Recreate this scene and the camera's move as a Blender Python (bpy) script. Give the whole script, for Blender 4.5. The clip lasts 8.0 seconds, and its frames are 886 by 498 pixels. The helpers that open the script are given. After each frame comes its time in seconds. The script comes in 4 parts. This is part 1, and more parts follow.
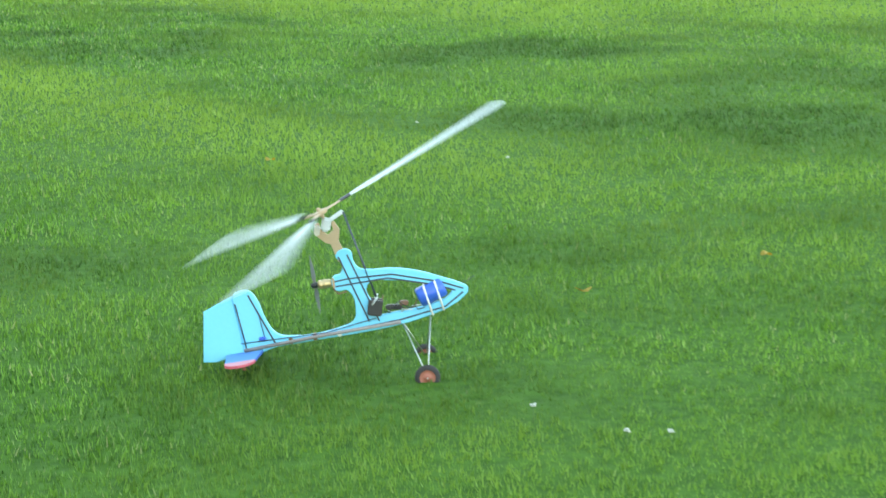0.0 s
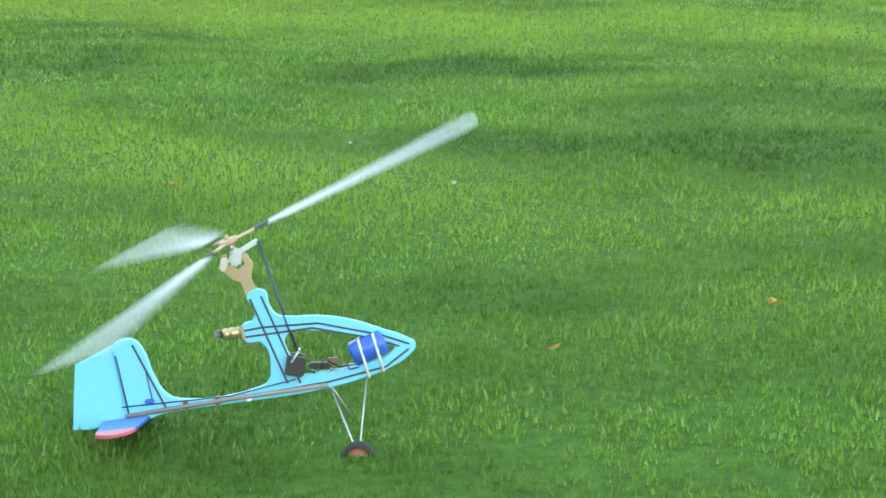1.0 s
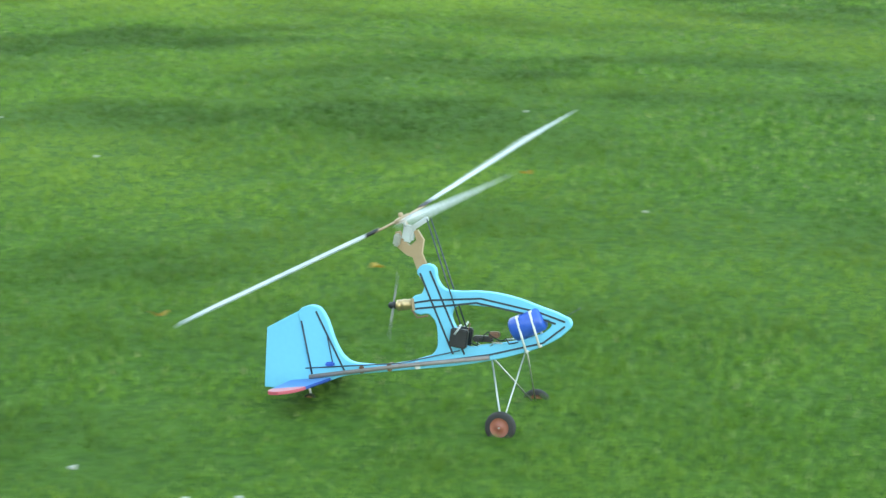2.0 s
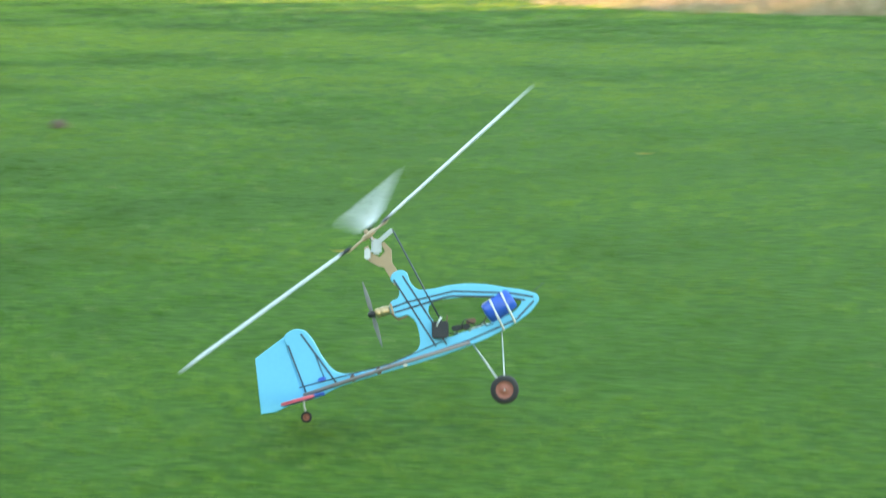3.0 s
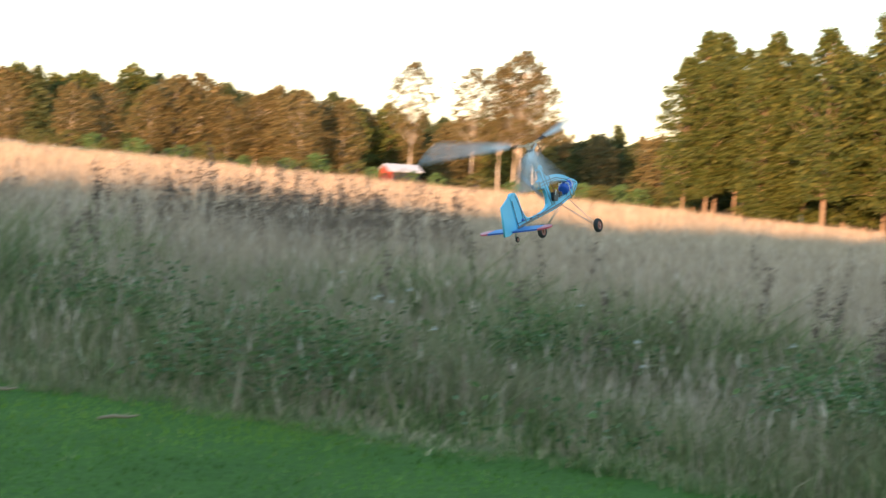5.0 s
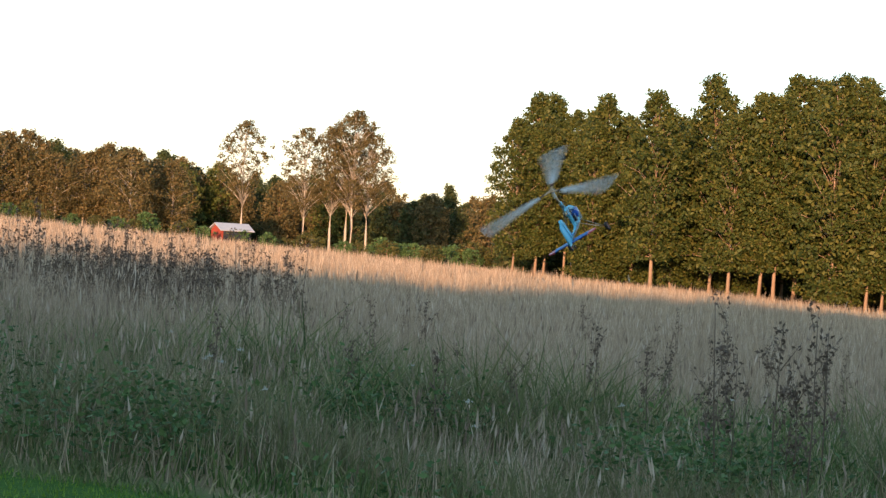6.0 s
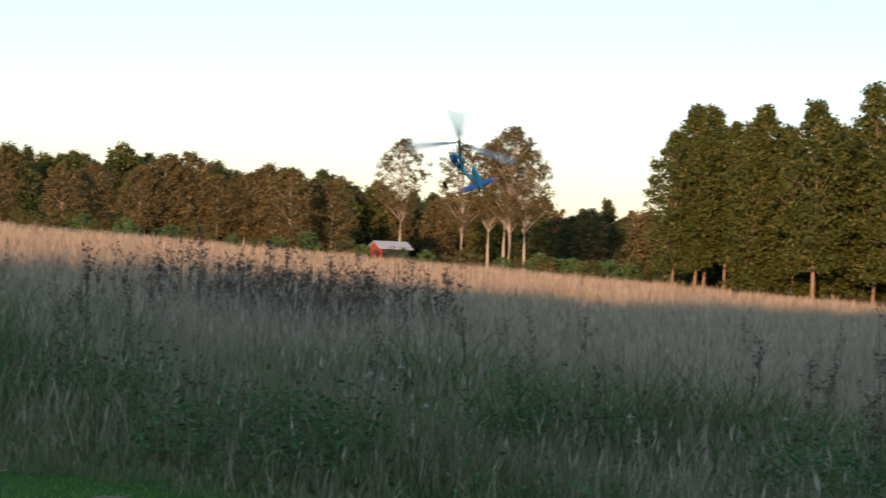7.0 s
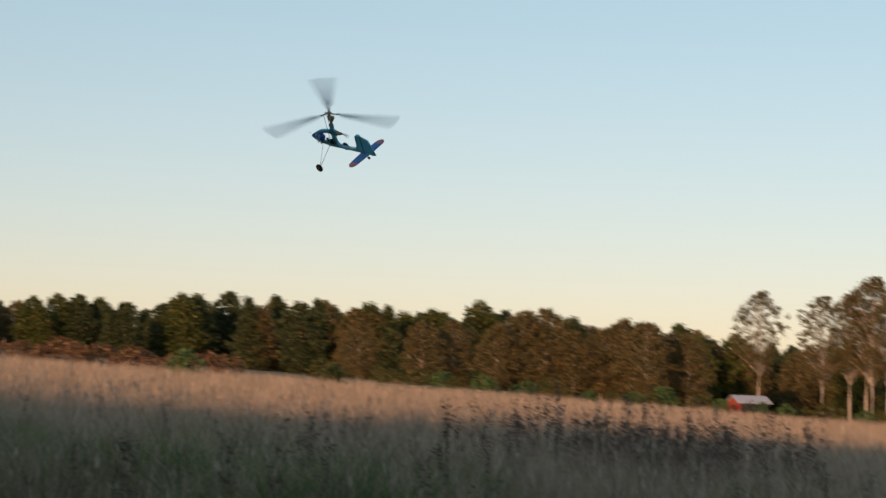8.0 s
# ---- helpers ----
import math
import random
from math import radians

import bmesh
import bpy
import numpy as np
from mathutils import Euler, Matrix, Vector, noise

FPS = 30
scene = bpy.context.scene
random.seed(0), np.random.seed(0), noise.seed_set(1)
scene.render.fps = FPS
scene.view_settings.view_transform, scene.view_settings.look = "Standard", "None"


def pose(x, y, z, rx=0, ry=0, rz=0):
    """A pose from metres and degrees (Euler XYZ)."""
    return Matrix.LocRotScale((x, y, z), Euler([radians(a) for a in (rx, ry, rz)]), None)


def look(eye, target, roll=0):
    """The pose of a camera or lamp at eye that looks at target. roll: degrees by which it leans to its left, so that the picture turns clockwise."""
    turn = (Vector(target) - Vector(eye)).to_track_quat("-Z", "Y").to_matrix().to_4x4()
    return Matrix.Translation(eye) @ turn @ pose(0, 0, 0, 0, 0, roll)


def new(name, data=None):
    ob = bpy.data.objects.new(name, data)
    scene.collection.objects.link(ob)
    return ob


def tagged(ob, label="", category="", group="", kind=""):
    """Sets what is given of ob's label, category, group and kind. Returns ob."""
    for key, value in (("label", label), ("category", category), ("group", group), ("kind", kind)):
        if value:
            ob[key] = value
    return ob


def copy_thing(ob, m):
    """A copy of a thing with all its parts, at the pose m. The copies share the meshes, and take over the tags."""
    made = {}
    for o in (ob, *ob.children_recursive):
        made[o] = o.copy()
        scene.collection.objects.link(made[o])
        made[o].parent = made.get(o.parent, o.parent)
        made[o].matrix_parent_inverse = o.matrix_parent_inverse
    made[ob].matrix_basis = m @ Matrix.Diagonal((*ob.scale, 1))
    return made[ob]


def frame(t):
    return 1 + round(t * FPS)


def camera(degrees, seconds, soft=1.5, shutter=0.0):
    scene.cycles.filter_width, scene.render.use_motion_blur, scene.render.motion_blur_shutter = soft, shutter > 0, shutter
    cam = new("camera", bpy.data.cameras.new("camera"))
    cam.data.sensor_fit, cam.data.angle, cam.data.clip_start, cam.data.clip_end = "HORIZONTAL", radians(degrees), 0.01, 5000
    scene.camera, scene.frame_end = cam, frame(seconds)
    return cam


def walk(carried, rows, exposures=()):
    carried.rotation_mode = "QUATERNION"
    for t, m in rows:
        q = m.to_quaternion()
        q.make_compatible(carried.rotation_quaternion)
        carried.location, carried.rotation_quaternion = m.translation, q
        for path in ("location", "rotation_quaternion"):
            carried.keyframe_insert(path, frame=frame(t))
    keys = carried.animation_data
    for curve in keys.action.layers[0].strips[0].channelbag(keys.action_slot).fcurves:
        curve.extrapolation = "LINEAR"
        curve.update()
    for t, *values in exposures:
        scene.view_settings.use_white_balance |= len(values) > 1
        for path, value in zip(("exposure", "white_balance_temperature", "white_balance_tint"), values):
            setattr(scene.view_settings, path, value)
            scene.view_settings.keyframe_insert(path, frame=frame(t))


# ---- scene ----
cam = camera(25.25, 8.0, soft=1.4, shutter=0.25)
PATH = [
    (0.0, pose(-0.265, -0.052, 1.460, 81.58, 0.27, 101.10)),
    (0.5, pose(-0.967, -0.214, 1.366, 82.31, 0.26, 102.44)),
    (1.0, pose(-1.617, -0.272, 1.286, 82.57, -0.34, 99.61)),
    (1.2, pose(-1.526, -0.241, 1.306, 82.84, -0.47, 99.03)),
    (1.4, pose(-1.588, -0.236, 1.304, 83.05, -0.53, 98.53)),
    (1.5, pose(-1.572, -0.217, 1.303, 82.94, -0.90, 97.98)),
    (1.6, pose(-1.506, -0.180, 1.308, 82.79, -1.11, 96.97)),
    (1.7, pose(-1.245, -0.123, 1.331, 82.32, -0.90, 95.77)),
    (2.8, pose(-1.235, 0.505, 1.394, 83.10, 1.29, 67.65)),
    (3.0, pose(-1.046, 0.619, 1.385, 83.20, 1.82, 59.23)),
    (3.2, pose(-0.639, 0.497, 1.415, 83.30, -0.45, 52.19)),
    (3.5, pose(0.000, 0.000, 1.500, 84.41, -1.25, 44.73)),
    (3.7, pose(0.000, 0.000, 1.500, 85.67, -1.98, 38.69)),
    (4.0, pose(0.000, 0.000, 1.500, 87.41, -1.91, 28.88)),
    (4.2, pose(0.000, 0.000, 1.500, 87.82, -1.84, 23.32)),
    (4.4, pose(0.000, 0.000, 1.500, 87.89, -2.22, 18.01)),
    (4.5, pose(0.000, 0.000, 1.500, 87.77, -2.57, 15.22)),
    (4.6, pose(0.000, 0.000, 1.500, 87.69, -2.87, 12.37)),
    (4.8, pose(0.000, 0.000, 1.500, 87.35, -2.89, 6.96)),
    (5.0, pose(0.000, 0.000, 1.500, 87.97, -3.03, 2.73)),
    (5.2, pose(0.000, 0.000, 1.500, 89.16, -3.15, -0.28)),
    (6.3, pose(0.000, 0.000, 1.500, 89.98, -3.23, -2.19)),
    (6.5, pose(0.000, 0.000, 1.500, 89.72, -3.12, -0.87)),
    (6.9, pose(0.000, 0.000, 1.500, 90.27, -2.53, 1.61)),
    (7.0, pose(0.000, 0.000, 1.500, 90.20, -2.38, 2.44)),
    (7.3, pose(0.000, 0.000, 1.500, 90.37, -2.23, 4.88)),
    (7.5, pose(0.000, 0.000, 1.500, 90.46, -2.13, 6.95)),
    (7.7, pose(0.000, 0.000, 1.500, 91.15, -0.91, 8.90)),
    (7.8, pose(0.000, 0.000, 1.500, 92.72, -0.32, 9.96)),
    (8.0, pose(0.000, 0.000, 1.500, 94.32, -1.83, 12.74)),
]
walk(cam, PATH, exposures=[(0.0, 4.08, 8300, 12), (1.5, 3.95, 8300, 13), (3.0, 3.88, 8150, 10), (3.5, 3.72, 8100, 8), (4.0, 3.46, 8000, 8), (4.5, 3.05, 7500, 9), (5.0, 2.82, 7250, 10), (6.3, 1.9, 6650, 10), (7.0, 1.55, 6500, 9), (7.5, 1.28, 6750, 12), (8.0, 0.95, 7200, 17)])

# ---- light ----
world = bpy.data.worlds.new("sky")
world.use_nodes = True
scene.world = world
SUN_AZ, SUN_EL = 192.0, 7.0          # compass of the sun, clockwise from +y, and its height
wn = world.node_tree
sky = wn.nodes.new("ShaderNodeTexSky")
sky.sky_type, sky.sun_disc = "NISHITA", False
sky.sun_elevation, sky.sun_rotation = radians(SUN_EL), radians(SUN_AZ)
sky.air_density, sky.dust_density, sky.ozone_density = 1.0, 0.35, 2.3
wn.nodes["Background"].inputs["Strength"].default_value = 0.15
haze = wn.nodes.new("ShaderNodeGamma")          # a hazy evening sky: softer contrast from zenith to horizon
haze.inputs["Gamma"].default_value = 0.72
wn.links.new(sky.outputs[0], haze.inputs["Color"])
up = wn.nodes.new("ShaderNodeSeparateXYZ")         # evening haze: rosy low down, clear blue higher up
wn.links.new(wn.nodes.new("ShaderNodeTexCoord").outputs["Generated"], up.inputs[0])
tint = wn.nodes.new("ShaderNodeValToRGB")
tint.color_ramp.elements[0].position, tint.color_ramp.elements[0].color = 0.0, (1.0, 0.87, 0.97, 1)
tint.color_ramp.elements[1].position, tint.color_ramp.elements[1].color = 0.22, (0.94, 1.0, 0.99, 1)
wn.links.new(up.outputs["Z"], tint.inputs[0])
rosy = wn.nodes.new("ShaderNodeMix")
rosy.data_type, rosy.blend_type = "RGBA", "MULTIPLY"
rosy.inputs[0].default_value = 1.0
wn.links.new(haze.outputs[0], rosy.inputs[6])
wn.links.new(tint.outputs[0], rosy.inputs[7])
wn.links.new(rosy.outputs[2], wn.nodes["Background"].inputs["Color"])
sun = new("sun", bpy.data.lights.new("sun", "SUN"))
sun.data.energy, sun.data.angle, sun.data.color = 2.0, radians(0.6), (1.0, 0.57, 0.33)
sa, se = radians(SUN_AZ), radians(SUN_EL)
sun_from = Vector((math.sin(sa) * math.cos(se), math.cos(sa) * math.cos(se), math.sin(se)))
sun.matrix_world = look(sun_from * 100, (0, 0, 0))


# ---- materials ----
def material(name, rough=0.6, metal=0.0):
    m = bpy.data.materials.new(name)
    m.use_nodes = True
    b = m.node_tree.nodes["Principled BSDF"]
    b.inputs["Roughness"].default_value, b.inputs["Metallic"].default_value = rough, metal
    return m, m.node_tree, b


def ramp(nt, source, stops):
    r = nt.nodes.new("ShaderNodeValToRGB")
    e = r.color_ramp.elements
    while len(e) < len(stops):
        e.new(0.5)
    for k, (p, c) in zip(e, stops):
        k.position, k.color = p, (*c, 1)
    nt.links.new(source, r.inputs[0])
    return r.outputs[0]


def noise_tex(nt, scale, detail=4.0, coords="Object", stretch=None):
    n = nt.nodes.new("ShaderNodeTexNoise")
    n.inputs["Scale"].default_value, n.inputs["Detail"].default_value = scale, detail
    t = nt.nodes.new("ShaderNodeTexCoord")
    src = t.outputs[coords]
    if stretch:
        mp = nt.nodes.new("ShaderNodeMapping")
        mp.inputs["Scale"].default_value = stretch
        nt.links.new(src, mp.inputs[0])
        src = mp.outputs[0]
    nt.links.new(src, n.inputs["Vector"])
    return n.outputs["Fac"]


def mixed(nt, fac, a, b, mode="MIX"):
    m = nt.nodes.new("ShaderNodeMix")
    m.data_type, m.blend_type = "RGBA", mode
    for s, v in ((0, fac), (6, a), (7, b)):
        if isinstance(v, bpy.types.NodeSocket):
            nt.links.new(v, m.inputs[s])
        else:
            m.inputs[s].default_value = v if s == 0 else (*v, 1)
    return m.outputs[2]


def bump(nt, b, height, strength=0.3, dist=0.01):
    n = nt.nodes.new("ShaderNodeBump")
    n.inputs["Strength"].default_value, n.inputs["Distance"].default_value = strength, dist
    nt.links.new(height, n.inputs["Height"])
    nt.links.new(n.outputs[0], b.inputs["Normal"])


def worn(name, c1, c2, scale=20, rough=0.6, metal=0.0, bumpy=0.15, stretch=None):
    """A surface of two near colours in a coarse and a fine pattern, with slight relief."""
    m, nt, b = material(name, rough, metal)
    big = noise_tex(nt, scale * 0.2, 3, stretch=stretch)
    fine = noise_tex(nt, scale * 3, 5, stretch=stretch)
    col = mixed(nt, big, c1, c2)
    col = mixed(nt, 0.35, col, ramp(nt, fine, [(0.3, c1), (0.7, c2)]))
    nt.links.new(col, b.inputs["Base Color"])
    if bumpy:
        bump(nt, b, fine, bumpy, 0.002)
    return m


def leafy(name, stops, rough=0.6, patch=None, through_light=0.25, drift=None, sun_bands=None):
    """Blades or leaves: each piece takes its own tone; patch: (scale, colour) of large drifts."""
    m, nt, b = material(name, rough)
    g = nt.nodes.new("ShaderNodeNewGeometry")
    col = ramp(nt, g.outputs["Random Per Island"], stops)
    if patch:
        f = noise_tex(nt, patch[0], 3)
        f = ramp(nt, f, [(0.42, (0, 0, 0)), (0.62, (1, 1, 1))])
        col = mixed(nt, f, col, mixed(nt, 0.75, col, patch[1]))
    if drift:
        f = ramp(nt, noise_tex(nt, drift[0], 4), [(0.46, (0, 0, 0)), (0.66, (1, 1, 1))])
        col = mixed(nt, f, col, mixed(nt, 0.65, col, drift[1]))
    # long yellow-green strips paint sunlit grass into the colour
    if sun_bands:
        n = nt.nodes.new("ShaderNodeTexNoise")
        n.inputs["Scale"].default_value, n.inputs["Detail"].default_value = sun_bands[0], 3
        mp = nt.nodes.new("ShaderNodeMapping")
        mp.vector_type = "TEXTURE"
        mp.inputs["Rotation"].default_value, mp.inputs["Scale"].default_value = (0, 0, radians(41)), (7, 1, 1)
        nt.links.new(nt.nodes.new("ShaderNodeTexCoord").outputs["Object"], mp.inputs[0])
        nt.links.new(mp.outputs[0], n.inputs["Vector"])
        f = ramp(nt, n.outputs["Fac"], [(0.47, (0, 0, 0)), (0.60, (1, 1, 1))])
        col = mixed(nt, f, col, mixed(nt, 0.62, col, sun_bands[1]))
    nt.links.new(col, b.inputs["Base Color"])
    b.inputs["Specular IOR Level"].default_value = 0.25
    tr = nt.nodes.new("ShaderNodeBsdfTranslucent")
    nt.links.new(col, tr.inputs[0])
    mx = nt.nodes.new("ShaderNodeMixShader")
    mx.inputs[0].default_value = through_light
    nt.links.new(b.outputs[0], mx.inputs[1])
    nt.links.new(tr.outputs[0], mx.inputs[2])
    nt.links.new(mx.outputs[0], nt.nodes["Material Output"].inputs["Surface"])
    return m


# ---- ground ----
def rise(x, y):
    """Height of the land: it climbs gently to the west, with slow swells."""
    x, y = np.asarray(x, float), np.asarray(y, float)
    xx = 420 * np.tanh(x / 420)
    r = np.hypot(x, y)
    far = np.clip((r - 40) / 160, 0, 1)
    west = np.degrees(np.arctan2(-x, np.maximum(y, 1e-6)))
    hill = np.clip((r - 130) / 110, 0, 1) * np.clip((west - 24) / 14, 0, 1) * (y > 0)
    hill = hill * hill * (3 - 2 * hill)
    return -xx * 0.0524 + far * (0.5 * np.sin(x / 61 + 1) * np.sin(y / 83) - 0.4) + 4.4 * hill


EDGE_X = [-300, -100, -66, -45, -36, -28, -24, -21, -15.5, -12, -7.5, -5, -3.5, -2, -0.4, 1, 6, 20, 60, 300]
EDGE_Y = [90, 44, 35, 27, 22, 18.6, 18.8, 20.2, 18.8, 16.6, 14.1, 12.6, 11.9, 11.1, 10.6, 10.2, 9.0, 5, -6, -60]


def edge(x):
    """Where the mown lawn ends and the rough meadow begins."""
    return np.interp(x, EDGE_X, EDGE_Y) + 0.14 * np.sin(x * 2.3) + 0.10 * np.sin(x * 5.1 + 1) + 0.16 * np.sin(x * 0.9 + 2) + 0.06 * np.sin(x * 11.3)


def mesh_of(name, verts, faces, mat, smooth=False):
    """One mesh from arrays: verts (n, 3), faces (m, 3 or 4)."""
    me = bpy.data.meshes.new(name)
    faces = np.asarray(faces, np.int32)
    k = faces.shape[1]
    me.vertices.add(len(verts))
    me.vertices.foreach_set("co", np.asarray(verts, np.float32).ravel())
    me.loops.add(faces.size)
    me.loops.foreach_set("vertex_index", faces.ravel())
    me.polygons.add(len(faces))
    me.polygons.foreach_set("loop_start", np.arange(0, faces.size, k, dtype=np.int32))
    me.polygons.foreach_set("use_smooth", np.full(len(faces), smooth))
    me.update(calc_edges=True)
    me.materials.append(mat)
    return me


def lawn_soil():
    m, nt, b = material("lawn_and_meadow_ground", 0.9)
    f = noise_tex(nt, 0.5, 6)
    fine = noise_tex(nt, 22, 6)
    green = mixed(nt, f, (0.034, 0.098, 0.010), (0.050, 0.120, 0.014))
    streak = noise_tex(nt, 3.0, 5, stretch=(1, 0.35, 1))
    green = mixed(nt, 0.35, green, ramp(nt, streak, [(0.35, (0.018, 0.055, 0.006)), (0.65, (0.050, 0.115, 0.014))]))
    green = mixed(nt, 0.5, green, ramp(nt, fine, [(0.35, (0.018, 0.058, 0.006)), (0.65, (0.064, 0.148, 0.018))]))
    tan = mixed(nt, fine, (0.17, 0.130, 0.075), (0.34, 0.255, 0.150))
    a = nt.nodes.new("ShaderNodeAttribute")
    a.attribute_name = "meadow"
    nt.links.new(mixed(nt, a.outputs["Fac"], green, tan), b.inputs["Base Color"])
    b.inputs["Specular IOR Level"].default_value = 0.1
    bump(nt, b, fine, 0.6, 0.02)
    return m


def ground():
    radii = np.concatenate([np.linspace(0.4, 40, 160), 40 * 1.03 ** np.arange(1, 150)])
    radii = radii[radii < 3200]
    n = 360
    a = np.linspace(0, 2 * np.pi, n, endpoint=False)
    R, A = np.meshgrid(radii, a, indexing="ij")
    x, y = R * np.sin(A), R * np.cos(A)
    v = np.stack([x, y, rise(x, y)], -1).reshape(-1, 3)
    v = np.vstack([v, [[0, 0, float(rise(0, 0))]]])
    i, j = np.meshgrid(np.arange(len(radii) - 1), np.arange(n), indexing="ij")
    j2 = (j + 1) % n
    f = np.stack([i * n + j, i * n + j2, (i + 1) * n + j2, (i + 1) * n + j], -1).reshape(-1, 4)
    me = mesh_of("ground", v, f, MAT_GROUND, True)
    bm = bmesh.new()
    bm.from_mesh(me)
    bm.verts.ensure_lookup_table()
    for k in range(n):
        bm.faces.new((bm.verts[len(v) - 1], bm.verts[(k + 1) % n], bm.verts[k]))
    bmesh.ops.recalc_face_normals(bm, faces=bm.faces)
    bm.to_mesh(me)
    bm.free()
    if me.polygons[0].normal.z < 0:
        me.flip_normals()
    at = me.attributes.new("meadow", "FLOAT", "POINT")
    at.data.foreach_set("value", np.clip((v[:, 1] - edge(v[:, 0])) / 0.8, 0, 1).astype(np.float32))
    return tagged(new("ground", me), "mown green lawn running into a dry rough meadow", "ground", kind="structure")


MAT_GROUND = lawn_soil()
# the lawn's sunlit strips are put into the blade colour as stretched noise
MAT_LAWN = leafy("lawn_blades", [(0.0, (0.020, 0.075, 0.010)), (0.30, (0.062, 0.175, 0.018)), (0.75, (0.150, 0.310, 0.038)), (0.95, (0.215, 0.365, 0.080)), (1.0, (0.42, 0.38, 0.20))], 0.45, (0.9, (0.030, 0.072, 0.013)), drift=(0.5, (0.210, 0.360, 0.055)), sun_bands=(0.30, (0.250, 0.370, 0.052)))
MAT_DRY = leafy("dry_meadow_stems", [(0.0, (0.22, 0.160, 0.108)), (0.35, (0.43, 0.320, 0.225)), (0.85, (0.64, 0.490, 0.355)), (1.0, (0.78, 0.64, 0.50))], 0.7, (0.8, (0.36, 0.265, 0.18)), through_light=0.35)
MAT_PLUME = leafy("pale_grass_plumes", [(0.0, (0.22, 0.155, 0.115)), (0.5, (0.40, 0.30, 0.225)), (1.0, (0.62, 0.50, 0.39))], 0.8, through_light=0.3)
MAT_GREEN = leafy("lush_edge_grass", [(0.0, (0.048, 0.085, 0.026)), (0.42, (0.112, 0.185, 0.050)), (0.72, (0.200, 0.240, 0.085)), (0.90, (0.37, 0.31, 0.17)), (1.0, (0.60, 0.48, 0.31))], 0.6, (0.5, (0.23, 0.205, 0.11)))
MAT_SEDGE = leafy("straw_edge_grass", [(0.0, (0.125, 0.115, 0.060)), (0.35, (0.260, 0.235, 0.125)), (0.62, (0.390, 0.325, 0.200)), (0.82, (0.52, 0.41, 0.27)), (1.0, (0.68, 0.54, 0.40))], 0.6, (0.6, (0.24, 0.27, 0.12)))
ground_ob = ground()
rng = np.random.default_rng(7)


def blades(x, y, height, width, lean, z0=None, segments=1):
    """Grass blades as bent tapering strips: one triangle, or a quad and a triangle."""
    n = len(x)
    z = rise(x, y) - 0.01 if z0 is None else z0
    a = rng.uniform(0, 2 * np.pi, n)
    b = rng.uniform(0, 2 * np.pi, n)
    s = np.stack([np.cos(a), np.sin(a), np.zeros(n)], 1) * (width / 2)[:, None]
    d = np.stack([np.cos(b), np.sin(b), np.zeros(n)], 1) * (lean * height)[:, None]
    base = np.stack([x, y, z], 1)
    top = base + d + np.stack([np.zeros(n), np.zeros(n), height], 1)
    if segments == 1:
        v = np.stack([base - s, base + s, top], 1).reshape(-1, 3)
        return v, np.arange(3 * n).reshape(-1, 3)
    mid = base + d * 0.3 + np.stack([np.zeros(n), np.zeros(n), height * 0.55], 1)
    v = np.stack([base - s, base + s, mid + s * 0.8, mid - s * 0.8, top], 1).reshape(-1, 3)
    k = np.arange(n)[:, None] * 5
    f = np.concatenate([k + [0, 1, 2], k + [0, 2, 3], k + [3, 2, 4]], 1).reshape(-1, 3)
    return v, f


# ---- grasses ----
def polar(n, az0, az1, r0, r1, power=1.0):
    a = np.radians(rng.uniform(az0, az1, n))
    r = r0 + (r1 - r0) * rng.random(n) ** power
    return r * np.sin(a), r * np.cos(a)


def lawn_grass():
    """Upright blades, thickest where the lawn lies near, wider and sparser with distance."""
    n = 1150000
    grid = np.linspace(-122, 3, 400)
    share = np.cumsum(0.36 + 1 / (1 + np.exp((grid + 76) / 6)))
    az = np.interp(rng.random(n) * (share[-1] - share[0]) + share[0], share, grid)
    d = (4.0 ** 0.3 + (62 ** 0.3 - 4.0 ** 0.3) * rng.random(n)) ** (1 / 0.3)
    near = np.interp(az, [-62, -45, -25, 0], [4.0, 5.0, 7.5, 9.0])
    x, y = d * np.sin(np.radians(az)), d * np.cos(np.radians(az))
    keep = (y < edge(x) + 0.2) & (d > near + 0.9 * rng.random(n) ** 2)
    x, y, d = x[keep], y[keep], d[keep]
    clump = 0.92 + 0.2 * np.sin(x * 7.1 + 2.3 * np.sin(y * 5.7)) * np.sin(y * 8.6 + 1.8 * np.sin(x * 6.3)) + 0.12 * np.sin(x * 1.9 + np.sin(y * 1.3)) * np.sin(y * 2.2)
    clump += 0.16 * np.sin(x * 23 + 2 * np.sin(y * 11)) * np.sin(y * 27 + 2 * np.sin(x * 9)) * np.clip(1.6 - d / 14, 0, 1)
    h = (0.021 + 0.0012 * d) * clump * rng.uniform(0.45, 1.35, len(x))
    w = (0.0030 + 0.00084 * d) * rng.uniform(0.55, 1.3, len(x))
    v, f = blades(x, y, h, w, rng.uniform(0.05, 0.60, len(x)))
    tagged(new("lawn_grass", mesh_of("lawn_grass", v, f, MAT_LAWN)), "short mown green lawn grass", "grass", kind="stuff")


def tufted(x, y, count, spread):
    """Several stems about each of the given roots."""
    return (np.repeat(x, count) + rng.normal(0, 1, len(x) * count) * np.repeat(spread, count), np.repeat(y, count) + rng.normal(0, 1, len(x) * count) * np.repeat(spread, count))


